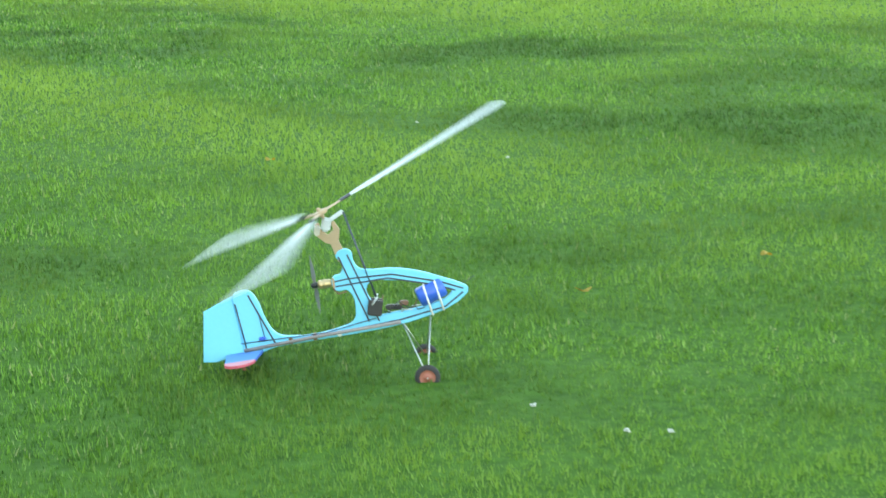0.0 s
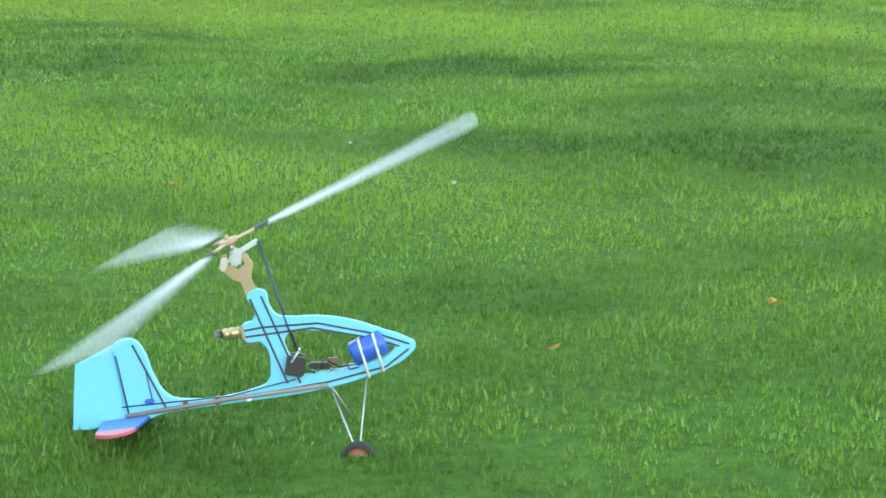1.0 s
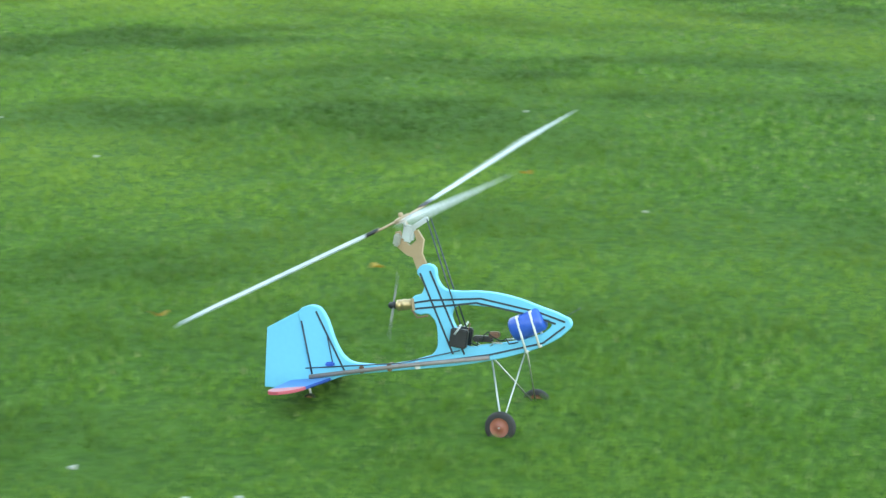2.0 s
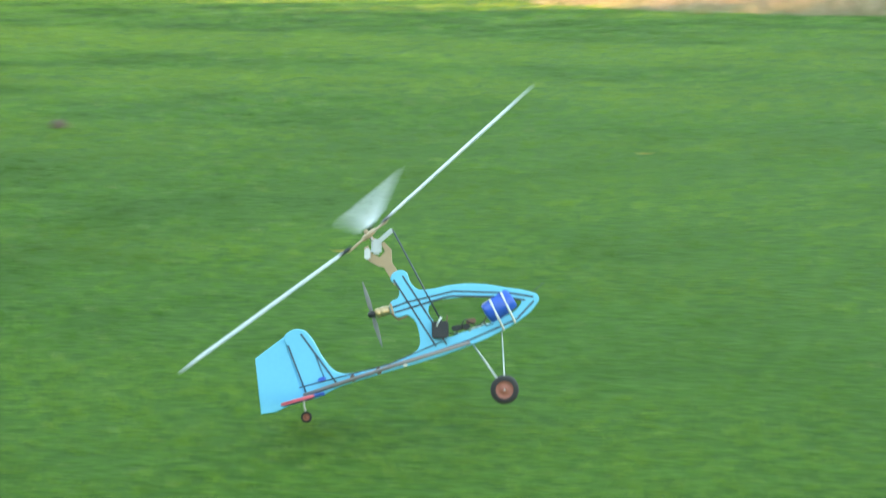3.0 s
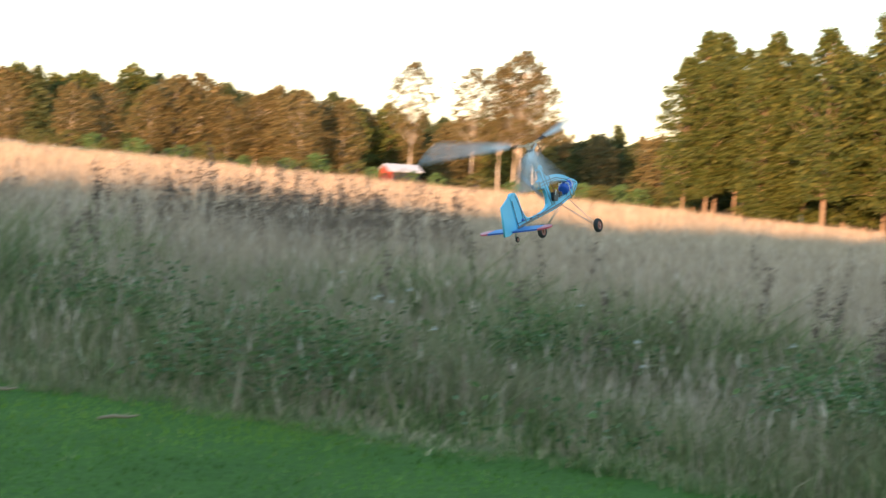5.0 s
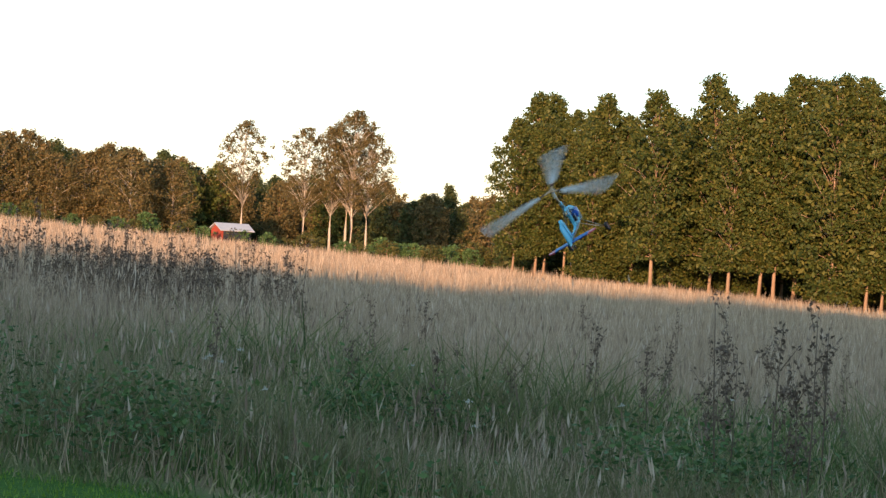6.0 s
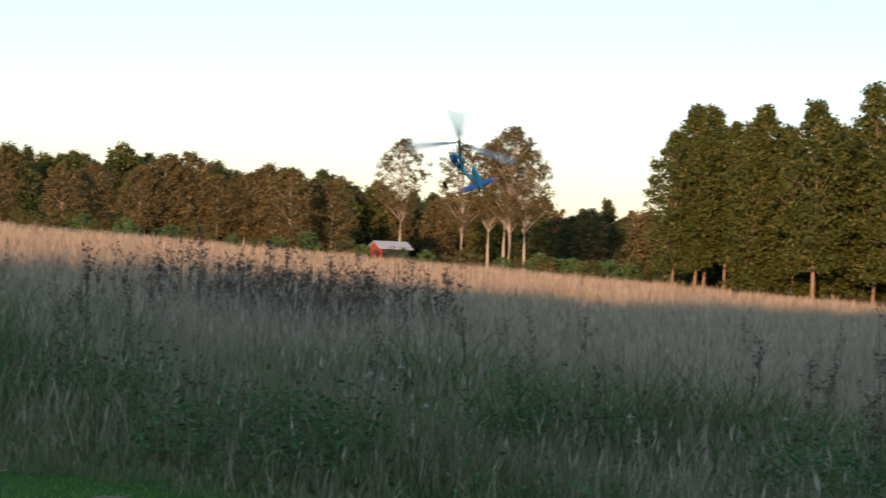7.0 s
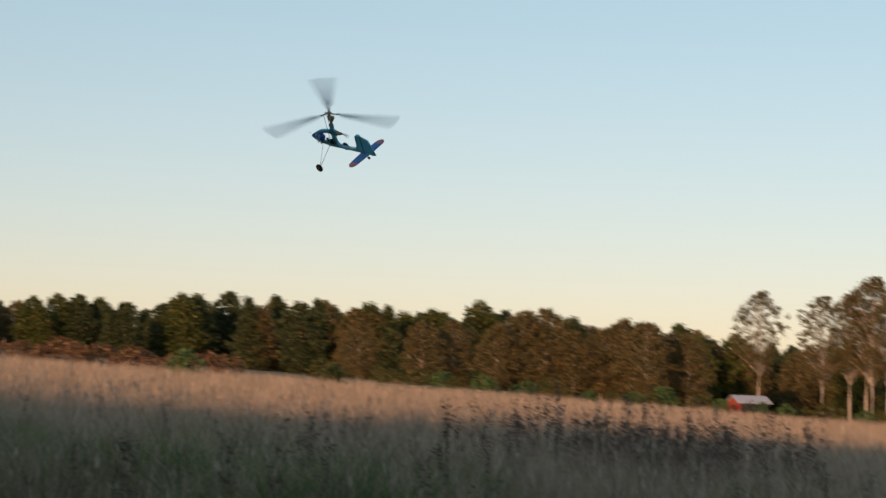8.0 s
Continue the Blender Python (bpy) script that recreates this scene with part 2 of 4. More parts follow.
def meadow_grass():
    # dry stems of the open meadow, in tufts
    xs, ys, hs, ws = [], [], [], []
    for n, count, az0, az1, r0, r1, w in ((31000, 8, -70, 22, 10.5, 45, 0.009), (14000, 10, -76, 22, 40, 120, 0.024), (7500, 9, -78, 22, 100, 240, 0.06)):
        x, y = polar(n, az0, az1, r0, r1)
        past = y - edge(x)
        keep = past > 0.15 + np.interp(x, [-14, -4], [2.0, 7.0]) * rng.random(n) ** 1.5
        x, y, past = x[keep], y[keep], past[keep]
        west = np.degrees(np.arctan2(x, y))
        keep = (west > -26) | (np.hypot(x, y) < 98 + (west + 52) * 1.08)     # the fields to the west are bare
        x, y, past = x[keep], y[keep], past[keep]
        tall = np.clip(0.50 + past * 0.050, 0, 0.98) * (0.82 + 0.28 * np.sin(x * 0.33 + np.sin(y * 0.21)) * np.sin(y * 0.27)) * rng.uniform(0.65, 1.15, len(x))
        x, y = tufted(x, y, count, 0.06 + 0.002 * np.hypot(x, y))
        tall = np.repeat(tall, count)
        xs.append(x), ys.append(y), hs.append(tall * rng.uniform(0.55, 1.1, len(x))), ws.append(w * rng.uniform(0.5, 1.3, len(x)))
    x, y, h, w = map(np.concatenate, (xs, ys, hs, ws))
    v, f = blades(x, y, h, w, rng.uniform(0.02, 0.40, len(x)))
    tagged(new("meadow_grass", mesh_of("meadow_grass", v, f, MAT_DRY)), "tall dry straw-coloured meadow grass", "grass", kind="stuff")
    # nodding plumes at the tops of the nearer stems
    px, py, ph = xs[0][::7], ys[0][::7], hs[0][::7]
    n = len(px)
    a, l = rng.uniform(0, 2 * np.pi, n), rng.uniform(0.04, 0.09, n)
    c = np.stack([px, py, rise(px, py) + ph * rng.uniform(0.92, 1.12, n)], 1)
    u = np.stack([np.cos(a) * 0.35, np.sin(a) * 0.35, np.ones(n)], 1) * l[:, None]
    w = np.stack([-np.sin(a), np.cos(a), np.zeros(n)], 1) * rng.uniform(0.005, 0.011, n)[:, None]
    v = np.stack([c - u, c + w - u * 0.2, c + u, c - w - u * 0.2], 1).reshape(-1, 3)
    q = np.arange(n)[:, None] * 4
    tagged(new("grass_plumes", mesh_of("grass_plumes", v, np.concatenate([q + [0, 1, 2], q + [0, 2, 3]], 1).reshape(-1, 3), MAT_PLUME)), "pale feathery plumes on tall dry grass", "grass", kind="stuff")
    # the greener strip along the lawn's edge, in tussocks
    n = 17000
    x = np.interp(rng.random(n), [0, 0.25, 1], [-60, -20, 9])
    past = rng.random(n) ** 1.1 * 8.5
    y = edge(x) + past - 0.15
    lush = 0.75 + 0.45 * np.sin(x * 1.1 + 0.7 * np.sin(y)) * np.sin(y * 1.3 + 0.5)
    h = (0.12 + 0.60 * np.clip(past / 3.2, 0, 1)) * lush * rng.uniform(0.6, 1.25, n)
    x, y = tufted(x, y, 9, 0.05 + 0.0015 * np.hypot(x, y))
    h = np.repeat(h, 9) * rng.uniform(0.6, 1.1, len(x))
    lush = x + rng.normal(0, 2.2, len(x)) > -7.5
    for pick, mat, lab in ((lush, MAT_GREEN, "rank green grass along the lawn's edge"), (~lush, MAT_SEDGE, "olive and straw-coloured grass along the lawn's edge")):
        gx, gy = x[pick], y[pick]
        v, f = blades(gx, gy, h[pick], np.interp(np.hypot(gx, gy), [10, 60], [0.011, 0.036]) * rng.uniform(0.5, 1.4, len(gx)), rng.uniform(0.1, 1.0, len(gx)), segments=2)
        tagged(new("edge_grass", mesh_of("edge_grass", v, f, mat)), lab, "grass", kind="stuff")
    # broad-leaved weeds low in the edge
    n = 1000
    x = rng.uniform(-3.5, 8, n)
    y = edge(x) + 0.3 + rng.random(n) * 3.6
    keep = np.sin(x * 1.7 + 1) * np.sin(y * 1.4) > 0.2
    x, y = x[keep], y[keep]
    k = 26
    px, py = tufted(x, y, k, np.full(len(x), 0.16))
    pz = rise(px, py) + np.abs(rng.normal(0, 0.16, len(px))) + 0.05 + np.repeat(0.10 * np.clip(y - edge(x), 0, 2), k)
    p = np.stack([px, py, pz], 1)
    u = rng.normal(size=(len(p), 3)) * [1, 1, 0.5]
    u /= np.linalg.norm(u, axis=1)[:, None]
    w = np.cross(u, rng.normal(size=(len(p), 3)))
    w /= np.linalg.norm(w, axis=1)[:, None]
    s = rng.uniform(0.012, 0.034, (len(p), 1))
    v = np.stack([p - u * s, p + w * s * 0.5, p + u * s, p - w * s * 0.5], 1).reshape(-1, 3)
    q = np.arange(len(p))[:, None] * 4
    tagged(new("edge_weeds", mesh_of("edge_weeds", v, np.concatenate([q + [0, 1, 2], q + [0, 2, 3]], 1).reshape(-1, 3), MAT_WEED)), "dark green broad-leaved weeds at the lawn's edge", "weeds", kind="stuff")


MAT_WEED = leafy("weed_leaves", [(0.0, (0.045, 0.090, 0.030)), (0.6, (0.085, 0.160, 0.050)), (1.0, (0.15, 0.23, 0.08))], 0.55)
lawn_grass()
meadow_grass()


# ---- trees ----
def part(name, bm, mat, parent, label=""):
    me = bpy.data.meshes.new(name)
    bm.to_mesh(me)
    bm.free()
    me.materials.append(mat)
    ob = new(name, me)
    ob.parent = parent
    return tagged(ob, label)


def limb(bm, pts, radii, sides=7):
    """A tapering tube along pts."""
    rings = []
    for k, (p, r) in enumerate(zip(pts, radii)):
        q = Vector(pts[min(k + 1, len(pts) - 1)]) - Vector(pts[max(k - 1, 0)])
        rot = q.to_track_quat("Z", "Y")
        rings.append([bm.verts.new(Vector(p) + rot @ Vector((r * math.cos(a), r * math.sin(a), 0))) for a in (2 * math.pi * i / sides for i in range(sides))])
    for a, b in zip(rings, rings[1:]):
        for i in range(sides):
            bm.faces.new((a[i], a[(i + 1) % sides], b[(i + 1) % sides], b[i])).smooth = True
    bm.faces.new(rings[0][::-1])
    bm.faces.new(rings[-1])


MAT_BIRCH = worn("birch_bark", (0.62, 0.55, 0.46), (0.30, 0.25, 0.20), 3, 0.8, stretch=(1, 1, 4))
MAT_BARK = worn("brown_bark", (0.20, 0.13, 0.085), (0.36, 0.22, 0.13), 4, 0.9, stretch=(4, 4, 1))
MAT_PALE = worn("pale_bark", (0.42, 0.30, 0.21), (0.24, 0.16, 0.11), 3, 0.85, stretch=(1, 1, 3))
MAT_LEAF = leafy("green_leaves", [(0.0, (0.030, 0.050, 0.011)), (0.6, (0.078, 0.098, 0.021)), (1.0, (0.150, 0.140, 0.035))])
MAT_AUTUMN = leafy("turning_leaves", [(0.0, (0.070, 0.066, 0.024)), (0.6, (0.135, 0.105, 0.040)), (1.0, (0.20, 0.145, 0.06))])
MAT_PINE = leafy("dark_leaves", [(0.0, (0.028, 0.046, 0.018)), (0.7, (0.065, 0.085, 0.028)), (1.0, (0.11, 0.11, 0.04))])


def tree(name, height, spread, low, clumps, leaf, bark, leaves, label, seed, trunk_r=0.2, cone=0.0, stems=1, per=26, fill=0, point=False, fine=1.0):
    """A tree of about `height`: forked trunk, limbs to the clumps and a crown of small leaf pieces. low: where the crown begins (part of height)."""
    r = random.Random(seed)
    top = new(name)
    tagged(top, label, "tree")
    bm = bmesh.new()
    heads = []

    def outline(u):
        if point:
            return min(1.0, (1 - u) * 2.7 + 0.08) ** 0.8 * min(1.0, 0.66 + u * 1.6)
        return (1 - u) ** 0.8 if cone else math.sqrt(max(1 - abs(2 * u - 0.92) ** 2.6, 0.06))

    for s in range(stems):
        ox, oy = (r.uniform(-0.25, 0.25) * spread, r.uniform(-0.25, 0.25) * spread) if stems > 1 else (0, 0)
        bend = [(ox * 0.5 + r.uniform(-0.02, 0.02) * height * f + ox * f, oy * 0.5 + r.uniform(-0.02, 0.02) * height * f + oy * f, height * f * 0.93) for f in (0, 0.2, 0.4, 0.6, 0.8, 1.0)]
        bend[0] = (bend[0][0], bend[0][1], -0.3)
        limb(bm, bend, [trunk_r * 1.25] + [trunk_r * (1 - 0.9 * f) for f in (0.2, 0.4, 0.6, 0.8, 1.0)])
        heads.append(bend)
    vs = []
    for k in range(clumps):
        f = low + (1 - low) * (k + r.random()) / clumps
        u = (f - low) / (1 - low)
        prof = outline(u)
        rad = spread * (0.25 + 0.75 * r.random() ** 0.6) * prof * r.uniform(0.75, 1.2)
        a = r.uniform(0, 2 * math.pi)
        bend = heads[k % stems]
        i = min(int(f * 5), 4)
        ax = Vector(bend[i]).lerp(Vector(bend[i + 1]), f * 5 - i)
        c = Vector((ax.x + rad * math.cos(a), ax.y + rad * math.sin(a), f * height))
        if k % 3 == 0:
            st = Vector(bend[max(i - 1, 1)]).lerp(ax, 0.5)
            limb(bm, [st, st.lerp(c, 0.5) + Vector((0, 0, 0.04 * height * r.random())), c], [trunk_r * 0.24 * (1 - u * 0.6), trunk_r * 0.13, 0.015], 5)
        size = spread * r.uniform(0.24, 0.44) * (1.0 - 0.3 * u) * fine
        m = int(per * r.uniform(0.6, 1.3))
        g = np.array([[r.gauss(0, 1) for _ in range(3)] for _ in range(m)])
        g = g / np.linalg.norm(g, axis=1)[:, None] * (np.array([r.random() for _ in range(m)]) ** 0.6)[:, None]
        g *= [size, size, size * 0.75]
        vs.append(g + np.array(c))
    part("trunk", bm, bark, top)
    lr = np.random.default_rng(seed)
    if fill:        # leaves in the depth of the crown
        f = low + (1 - low) * lr.random(fill) * 0.95
        a = lr.uniform(0, 2 * np.pi, fill)
        rad = spread * 0.82 * np.array([outline((k - low) / (1 - low)) for k in f]) * lr.random(fill) ** 0.45
        ax = np.array([np.interp(f, np.linspace(0, 1, 6), [q[i] for q in heads[0]]) for i in (0, 1)])
        vs.append(np.stack([ax[0] + rad * np.cos(a), ax[1] + rad * np.sin(a), f * height], 1))
    p = np.concatenate(vs)
    n = len(p)
    u = lr.normal(size=(n, 3))
    u /= np.linalg.norm(u, axis=1)[:, None]
    w = np.cross(u, lr.normal(size=(n, 3)))
    w /= np.linalg.norm(w, axis=1)[:, None]
    s = (leaf * lr.uniform(0.6, 1.3, n))[:, None] * np.where(np.arange(n) >= n - fill, 1.6, 1.0)[:, None]
    v = np.stack([p - u * s, p + w * s * 0.55, p + u * s, p - w * s * 0.55], 1).reshape(-1, 3)
    k = np.arange(n)[:, None] * 4
    f = np.concatenate([k + [0, 1, 2], k + [0, 2, 3]], 1).reshape(-1, 3)
    crown = new("crown", mesh_of("crown", v, f, leaves))
    crown.parent = top
    return top


def spot(az, dist, sink=0.0, turn=0.0, size=1.0):
    """A pose on the land at a compass bearing and distance from the viewer."""
    a = radians(az)
    x, y = dist * math.sin(a), dist * math.cos(a)
    return Matrix.LocRotScale((x, y, float(rise(x, y)) - sink), Euler((0, 0, turn)), (size, size, size))


def grove(kinds, places, group):
    """Copies of the kinds at (bearing, distance, size), the first of each being the one built."""
    r = random.Random(len(places))
    used = set()
    for az, dist, size in places:
        kind = r.choice(kinds)
        m = spot(az, dist, 0.0, r.uniform(0, 6.28), 1.0)
        sc = size * r.uniform(0.9, 1.1)
        if kind.name in used:
            ob = copy_thing(kind, m)
        else:
            used.add(kind.name)
            ob = kind
            ob.matrix_basis = m
        ob.scale = (sc, sc, sc)
        ob["group"] = group
    for kind in kinds:
        if kind.name not in used:
            for o in list(kind.children):
                bpy.data.objects.remove(o)
            bpy.data.objects.remove(kind)


def woods():
    r = random.Random(3)
    # the tall dense wood that closes the meadow to the east
    green = [tree("wood_tree", 19.8, 3.9, (0.03, 0.12, 0.20, 0.05, 0.15)[k], 210, 0.17, MAT_PALE, MAT_LEAF, "tall green leafy tree at the edge of a dense wood", 20 + k, 0.2, per=62, fill=2600, point=True, fine=0.72) for k in range(5)]
    places = [(4.3 + 0.9 * k * 0.55 + r.uniform(-0.2, 0.2), 218 + r.uniform(-5, 8) - k * 0.6, (0.86 + 0.012 * k) * r.uniform(0.95, 1.08)) for k in range(46)]
    places += [(4.9 + 0.55 * k + r.uniform(-0.3, 0.3), 240 + r.uniform(-8, 14), r.uniform(0.95, 1.1)) for k in range(44)]
    places = [(a, d, s * r.uniform(0.92, 1.04)) for a, d, s in places]
    grove(green, places, "dense wood")
    under = [tree("understorey_tree", 9, 4.0, 0.0, 70, 0.4, MAT_BARK, MAT_PINE, "dark bushy tree in the depth of the wood", 30 + k, 0.15, per=36) for k in range(2)]
    grove(under, [(4.6 + 0.42 * k + r.uniform(-0.15, 0.15), 262 + r.uniform(-6, 10), r.uniform(0.9, 1.3)) for k in range(56)], "understorey of the wood")
    # the bare-stemmed birches in the open
    birch = [tree("birch_tree", 19.2, 4.1, (0.36, 0.42, 0.33)[k], 210, 0.15, MAT_BIRCH, MAT_AUTUMN, "tall slender birch with a white trunk and thin crown", 40 + k, 0.2, per=40, fine=0.62) for k in range(3)]
    grove(birch, [(-1.93, 280, 0.9), (-1.15, 281, 1.0), (-0.55, 278, 1.0), (-0.1, 279, 1.02), (-3.72, 281, 0.86), (-0.7, 284, 1.03)], "birches by the meadow")
    # lower turning birches and bushes left of the barn
    low = [tree("turning_tree", 11.8, 4.2, 0.12, 150, 0.17, MAT_BIRCH, MAT_AUTUMN, "rounded birch with brown-green turning leaves", 60 + k, 0.2, per=46, fill=1200, fine=0.8) for k in range(4)]
    grove(low, [(a, 285 + r.uniform(-6, 6), s) for a, s in ((-5.7, 0.88), (-6.3, 0.98), (-6.9, 0.95), (-7.6, 1.0), (-8.2, 0.95), (-9.0, 0.85), (-9.8, 1.0), (-10.5, 0.95), (-11.2, 0.9), (-12.5, 0.8), (-13.4, 0.7), (-15.2, 0.72))], "turning birches")
    # the long wood on the far rise
    dark = [tree("far_tree", 15, 5.2, 0.02, 120, 0.26, MAT_BARK, m, "dark mixed tree of the far wood", 80 + k, 0.2, cone=c, per=40, fill=1600, fine=0.8) for k, (m, c) in enumerate(((MAT_PINE, 0), (MAT_LEAF, 0), (MAT_AUTUMN, 0), (MAT_PINE, 1), (MAT_PINE, 0)))]
    places = []
    for k in range(230):
        az = -33.5 + 39.5 * (k % 115) / 115
        places.append((az + r.uniform(-0.2, 0.2), (350 if k < 115 else 385) + r.uniform(-12, 16), np.interp(az, [-33, -24, -19, -14, -5, 6], [0.66, 0.72, 0.95, 1.08, 0.96, 0.98]) * 0.82 * r.uniform(0.85, 1.1)))
    grove(dark, places, "far wood")
    # the wood behind the viewer, whose shade lies over the lawn and the near meadow
    shade = [tree("shade_tree", 10, 3.0, 0.02, 90, 0.55, MAT_BARK, MAT_PINE, "dense dark tree of the wood behind the lawn", 120 + k, 0.2, per=30) for k in range(2)]
    places = []
    for row in range(3):
        for k in range(64):
            x = -150 + 3.7 * k + r.uniform(-0.8, 0.8)
            y = -46 - 4 * row + r.uniform(-1, 1)
            places.append((math.degrees(math.atan2(x, y)), math.hypot(x, y), float(np.interp(x, [-60, -37, -31, -25, -18, 0], [0.60, 0.76, 0.97, 1.22, 1.5, 1.85])) * (1 + 0.03 * row)))
    grove(shade, places, "wood behind the lawn")


woods()


# ---- the autogyro ----
MAT_FOAM = worn("blue_foam_board", (0.105, 0.51, 0.73), (0.13, 0.57, 0.79), 30, 0.55, bumpy=0.08)
MAT_WHITE = worn("white_foam", (0.80, 0.82, 0.82), (0.70, 0.73, 0.74), 25, 0.5, bumpy=0.05)
MAT_PINK = worn("pink_painted_foam", (0.90, 0.20, 0.26), (0.85, 0.17, 0.23), 30, 0.5, bumpy=0.05)
# paler copies of the tail's blue and pink, with skylight put into the colour
MAT_LIT_BLUE = worn("lit_blue_skin", (0.15, 0.44, 0.83), (0.19, 0.50, 0.86), 30, 0.5, bumpy=0.05)
MAT_LIT_PINK = worn("lit_pink_skin", (0.94, 0.45, 0.50), (0.92, 0.50, 0.54), 30, 0.5, bumpy=0.05)
MAT_DEEP = worn("deep_blue_foam", (0.035, 0.13, 0.55), (0.05, 0.17, 0.62), 30, 0.5, bumpy=0.05)
MAT_CARBON = worn("carbon_strip", (0.02, 0.03, 0.05), (0.045, 0.055, 0.075), 60, 0.4)
MAT_PLY = worn("plywood", (0.38, 0.25, 0.14), (0.48, 0.33, 0.20), 40, 0.6, stretch=(1, 1, 6))
MAT_BOOM = worn("grey_brown_boom", (0.20, 0.17, 0.165), (0.32, 0.28, 0.27), 40, 0.5)
MAT_STEEL = worn("steel_wire", (0.42, 0.42, 0.40), (0.62, 0.62, 0.60), 60, 0.35, 0.8)
MAT_BRASS = worn("motor_bell", (0.50, 0.33, 0.15), (0.65, 0.48, 0.28), 60, 0.35, 0.8)
MAT_BLACK = worn("black_plastic", (0.012, 0.012, 0.014), (0.03, 0.03, 0.033), 50, 0.5)
MAT_TYRE = worn("black_foam_tyre", (0.02, 0.018, 0.017), (0.045, 0.04, 0.038), 80, 0.85)
MAT_RIM = worn("red_brown_rim", (0.30, 0.085, 0.055), (0.40, 0.13, 0.085), 60, 0.55)
MAT_BATTERY = worn("blue_battery_wrap", (0.015, 0.09, 0.48), (0.03, 0.14, 0.60), 30, 0.3)
MAT_STRAP = worn("white_rubber_band", (0.75, 0.75, 0.72), (0.62, 0.62, 0.6), 60, 0.6)
MAT_CABLE = worn("brown_wiring", (0.10, 0.045, 0.03), (0.25, 0.12, 0.07), 80, 0.5)
MAT_SMEAR = worn("grey_propeller", (0.10, 0.11, 0.11), (0.16, 0.17, 0.17), 30, 0.35)


def lucent(m, share):
    """Thin foam or skin that lets part of the light through."""
    nt = m.node_tree
    b = nt.nodes["Principled BSDF"]
    tr = nt.nodes.new("ShaderNodeBsdfTranslucent")
    nt.links.new(b.inputs["Base Color"].links[0].from_socket, tr.inputs[0])
    mx = nt.nodes.new("ShaderNodeMixShader")
    mx.inputs[0].default_value = share
    nt.links.new(b.outputs[0], mx.inputs[1])
    nt.links.new(tr.outputs[0], mx.inputs[2])
    nt.links.new(mx.outputs[0], nt.nodes["Material Output"].inputs["Surface"])


for thin in (MAT_PINK, MAT_DEEP, MAT_LIT_BLUE, MAT_LIT_PINK, MAT_WHITE):
    lucent(thin, 0.45)

OUTER = [(-0.343, 0.151), (-0.324, 0.162), (-0.298, 0.159), (-0.284, 0.143), (-0.262, 0.068), (-0.242, 0.031), (-0.213, 0.015), (-0.033, 0.019), (-0.013, 0.029), (-0.002, 0.055), (-0.015, 0.121), (-0.048, 0.126), (-0.057, 0.146), (-0.052, 0.162), (-0.029, 0.169), (-0.021, 0.201), (-0.034, 0.224), (0.001, 0.233), (0.009, 0.198), (0.023, 0.176), (0.047, 0.168), (0.117, 0.161), (0.186, 0.143), (0.253, 0.113), (0.300, 0.090), (0.319, 0.073), (0.303, 0.053), (0.263, 0.032), (0.195, 0.014), (0.122, 0.003), (0.042, -0.003), (-0.108, -0.005), (-0.237, -0.007), (-0.332, -0.010), (-0.3335, 0.010), (-0.3360, 0.050), (-0.3385, 0.090), (-0.3410, 0.130)]
HOLE = [(0.038, 0.129), (0.113, 0.131), (0.182, 0.115), (0.238, 0.092), (0.277, 0.077), (0.263, 0.058), (0.226, 0.046), (0.170, 0.038), (0.106, 0.036), (0.056, 0.039), (0.048, 0.062)]
RUDDER = [(-0.349, 0.150), (-0.430, 0.119), (-0.454, -0.021), (-0.419, -0.026), (-0.336, -0.011)]
HUB = Vector((-0.060, 0.0, 0.350))
PROP = Vector((-0.107, 0.0, 0.148))
WHEEL_X, WHEEL_Y, WHEEL_Z, WHEEL_R = 0.171, 0.166, -0.133, 0.036


def board(name, loops, thick, mat, parent, round_edge=0.0025, label=""):
    """A flat board cut to the outlines (x, z), with holes, of even thickness across y and softened edges."""
    cu = bpy.data.curves.new(name, "CURVE")
    cu.dimensions, cu.fill_mode = "2D", "BOTH"
    cu.extrude, cu.bevel_depth, cu.bevel_resolution = thick / 2 - round_edge, round_edge, 1
    for pts, handles in loops:
        sp = cu.splines.new("BEZIER")
        sp.bezier_points.add(len(pts) - 1)
        sp.use_cyclic_u, sp.resolution_u = True, 4
        for b, (x, z) in zip(sp.bezier_points, pts):
            b.co = (x, z, 0)
            b.handle_left_type = b.handle_right_type = handles
    tmp = bpy.data.objects.new(name, cu)
    scene.collection.objects.link(tmp)
    me = bpy.data.meshes.new_from_object(tmp.evaluated_get(bpy.context.evaluated_depsgraph_get()))
    bpy.data.objects.remove(tmp)
    me.transform(Matrix(((1, 0, 0, 0), (0, 0, -1, 0), (0, 1, 0, 0), (0, 0, 0, 1))))
    me.materials.clear()
    me.materials.append(mat)
    ob = new(name, me)
    ob.parent = parent
    return tagged(ob, label)


def rod(name, pts, r, mat, parent, label="", sides=8):
    bm = bmesh.new()
    limb(bm, pts, [r] * len(pts), sides)
    return part(name, bm, mat, parent, label)


def block(name, centre, size, mat, parent, label="", turn=0.0, soft=0.003):
    bm = bmesh.new()
    bmesh.ops.create_cube(bm, size=1)
    bmesh.ops.scale(bm, vec=size, verts=bm.verts)
    bmesh.ops.bevel(bm, geom=bm.edges[:], offset=soft, segments=2, affect="EDGES")
    bmesh.ops.rotate(bm, cent=(0, 0, 0), matrix=Matrix.Rotation(turn, 3, "Y"), verts=bm.verts)
    bmesh.ops.translate(bm, vec=centre, verts=bm.verts)
    return part(name, bm, mat, parent, label)


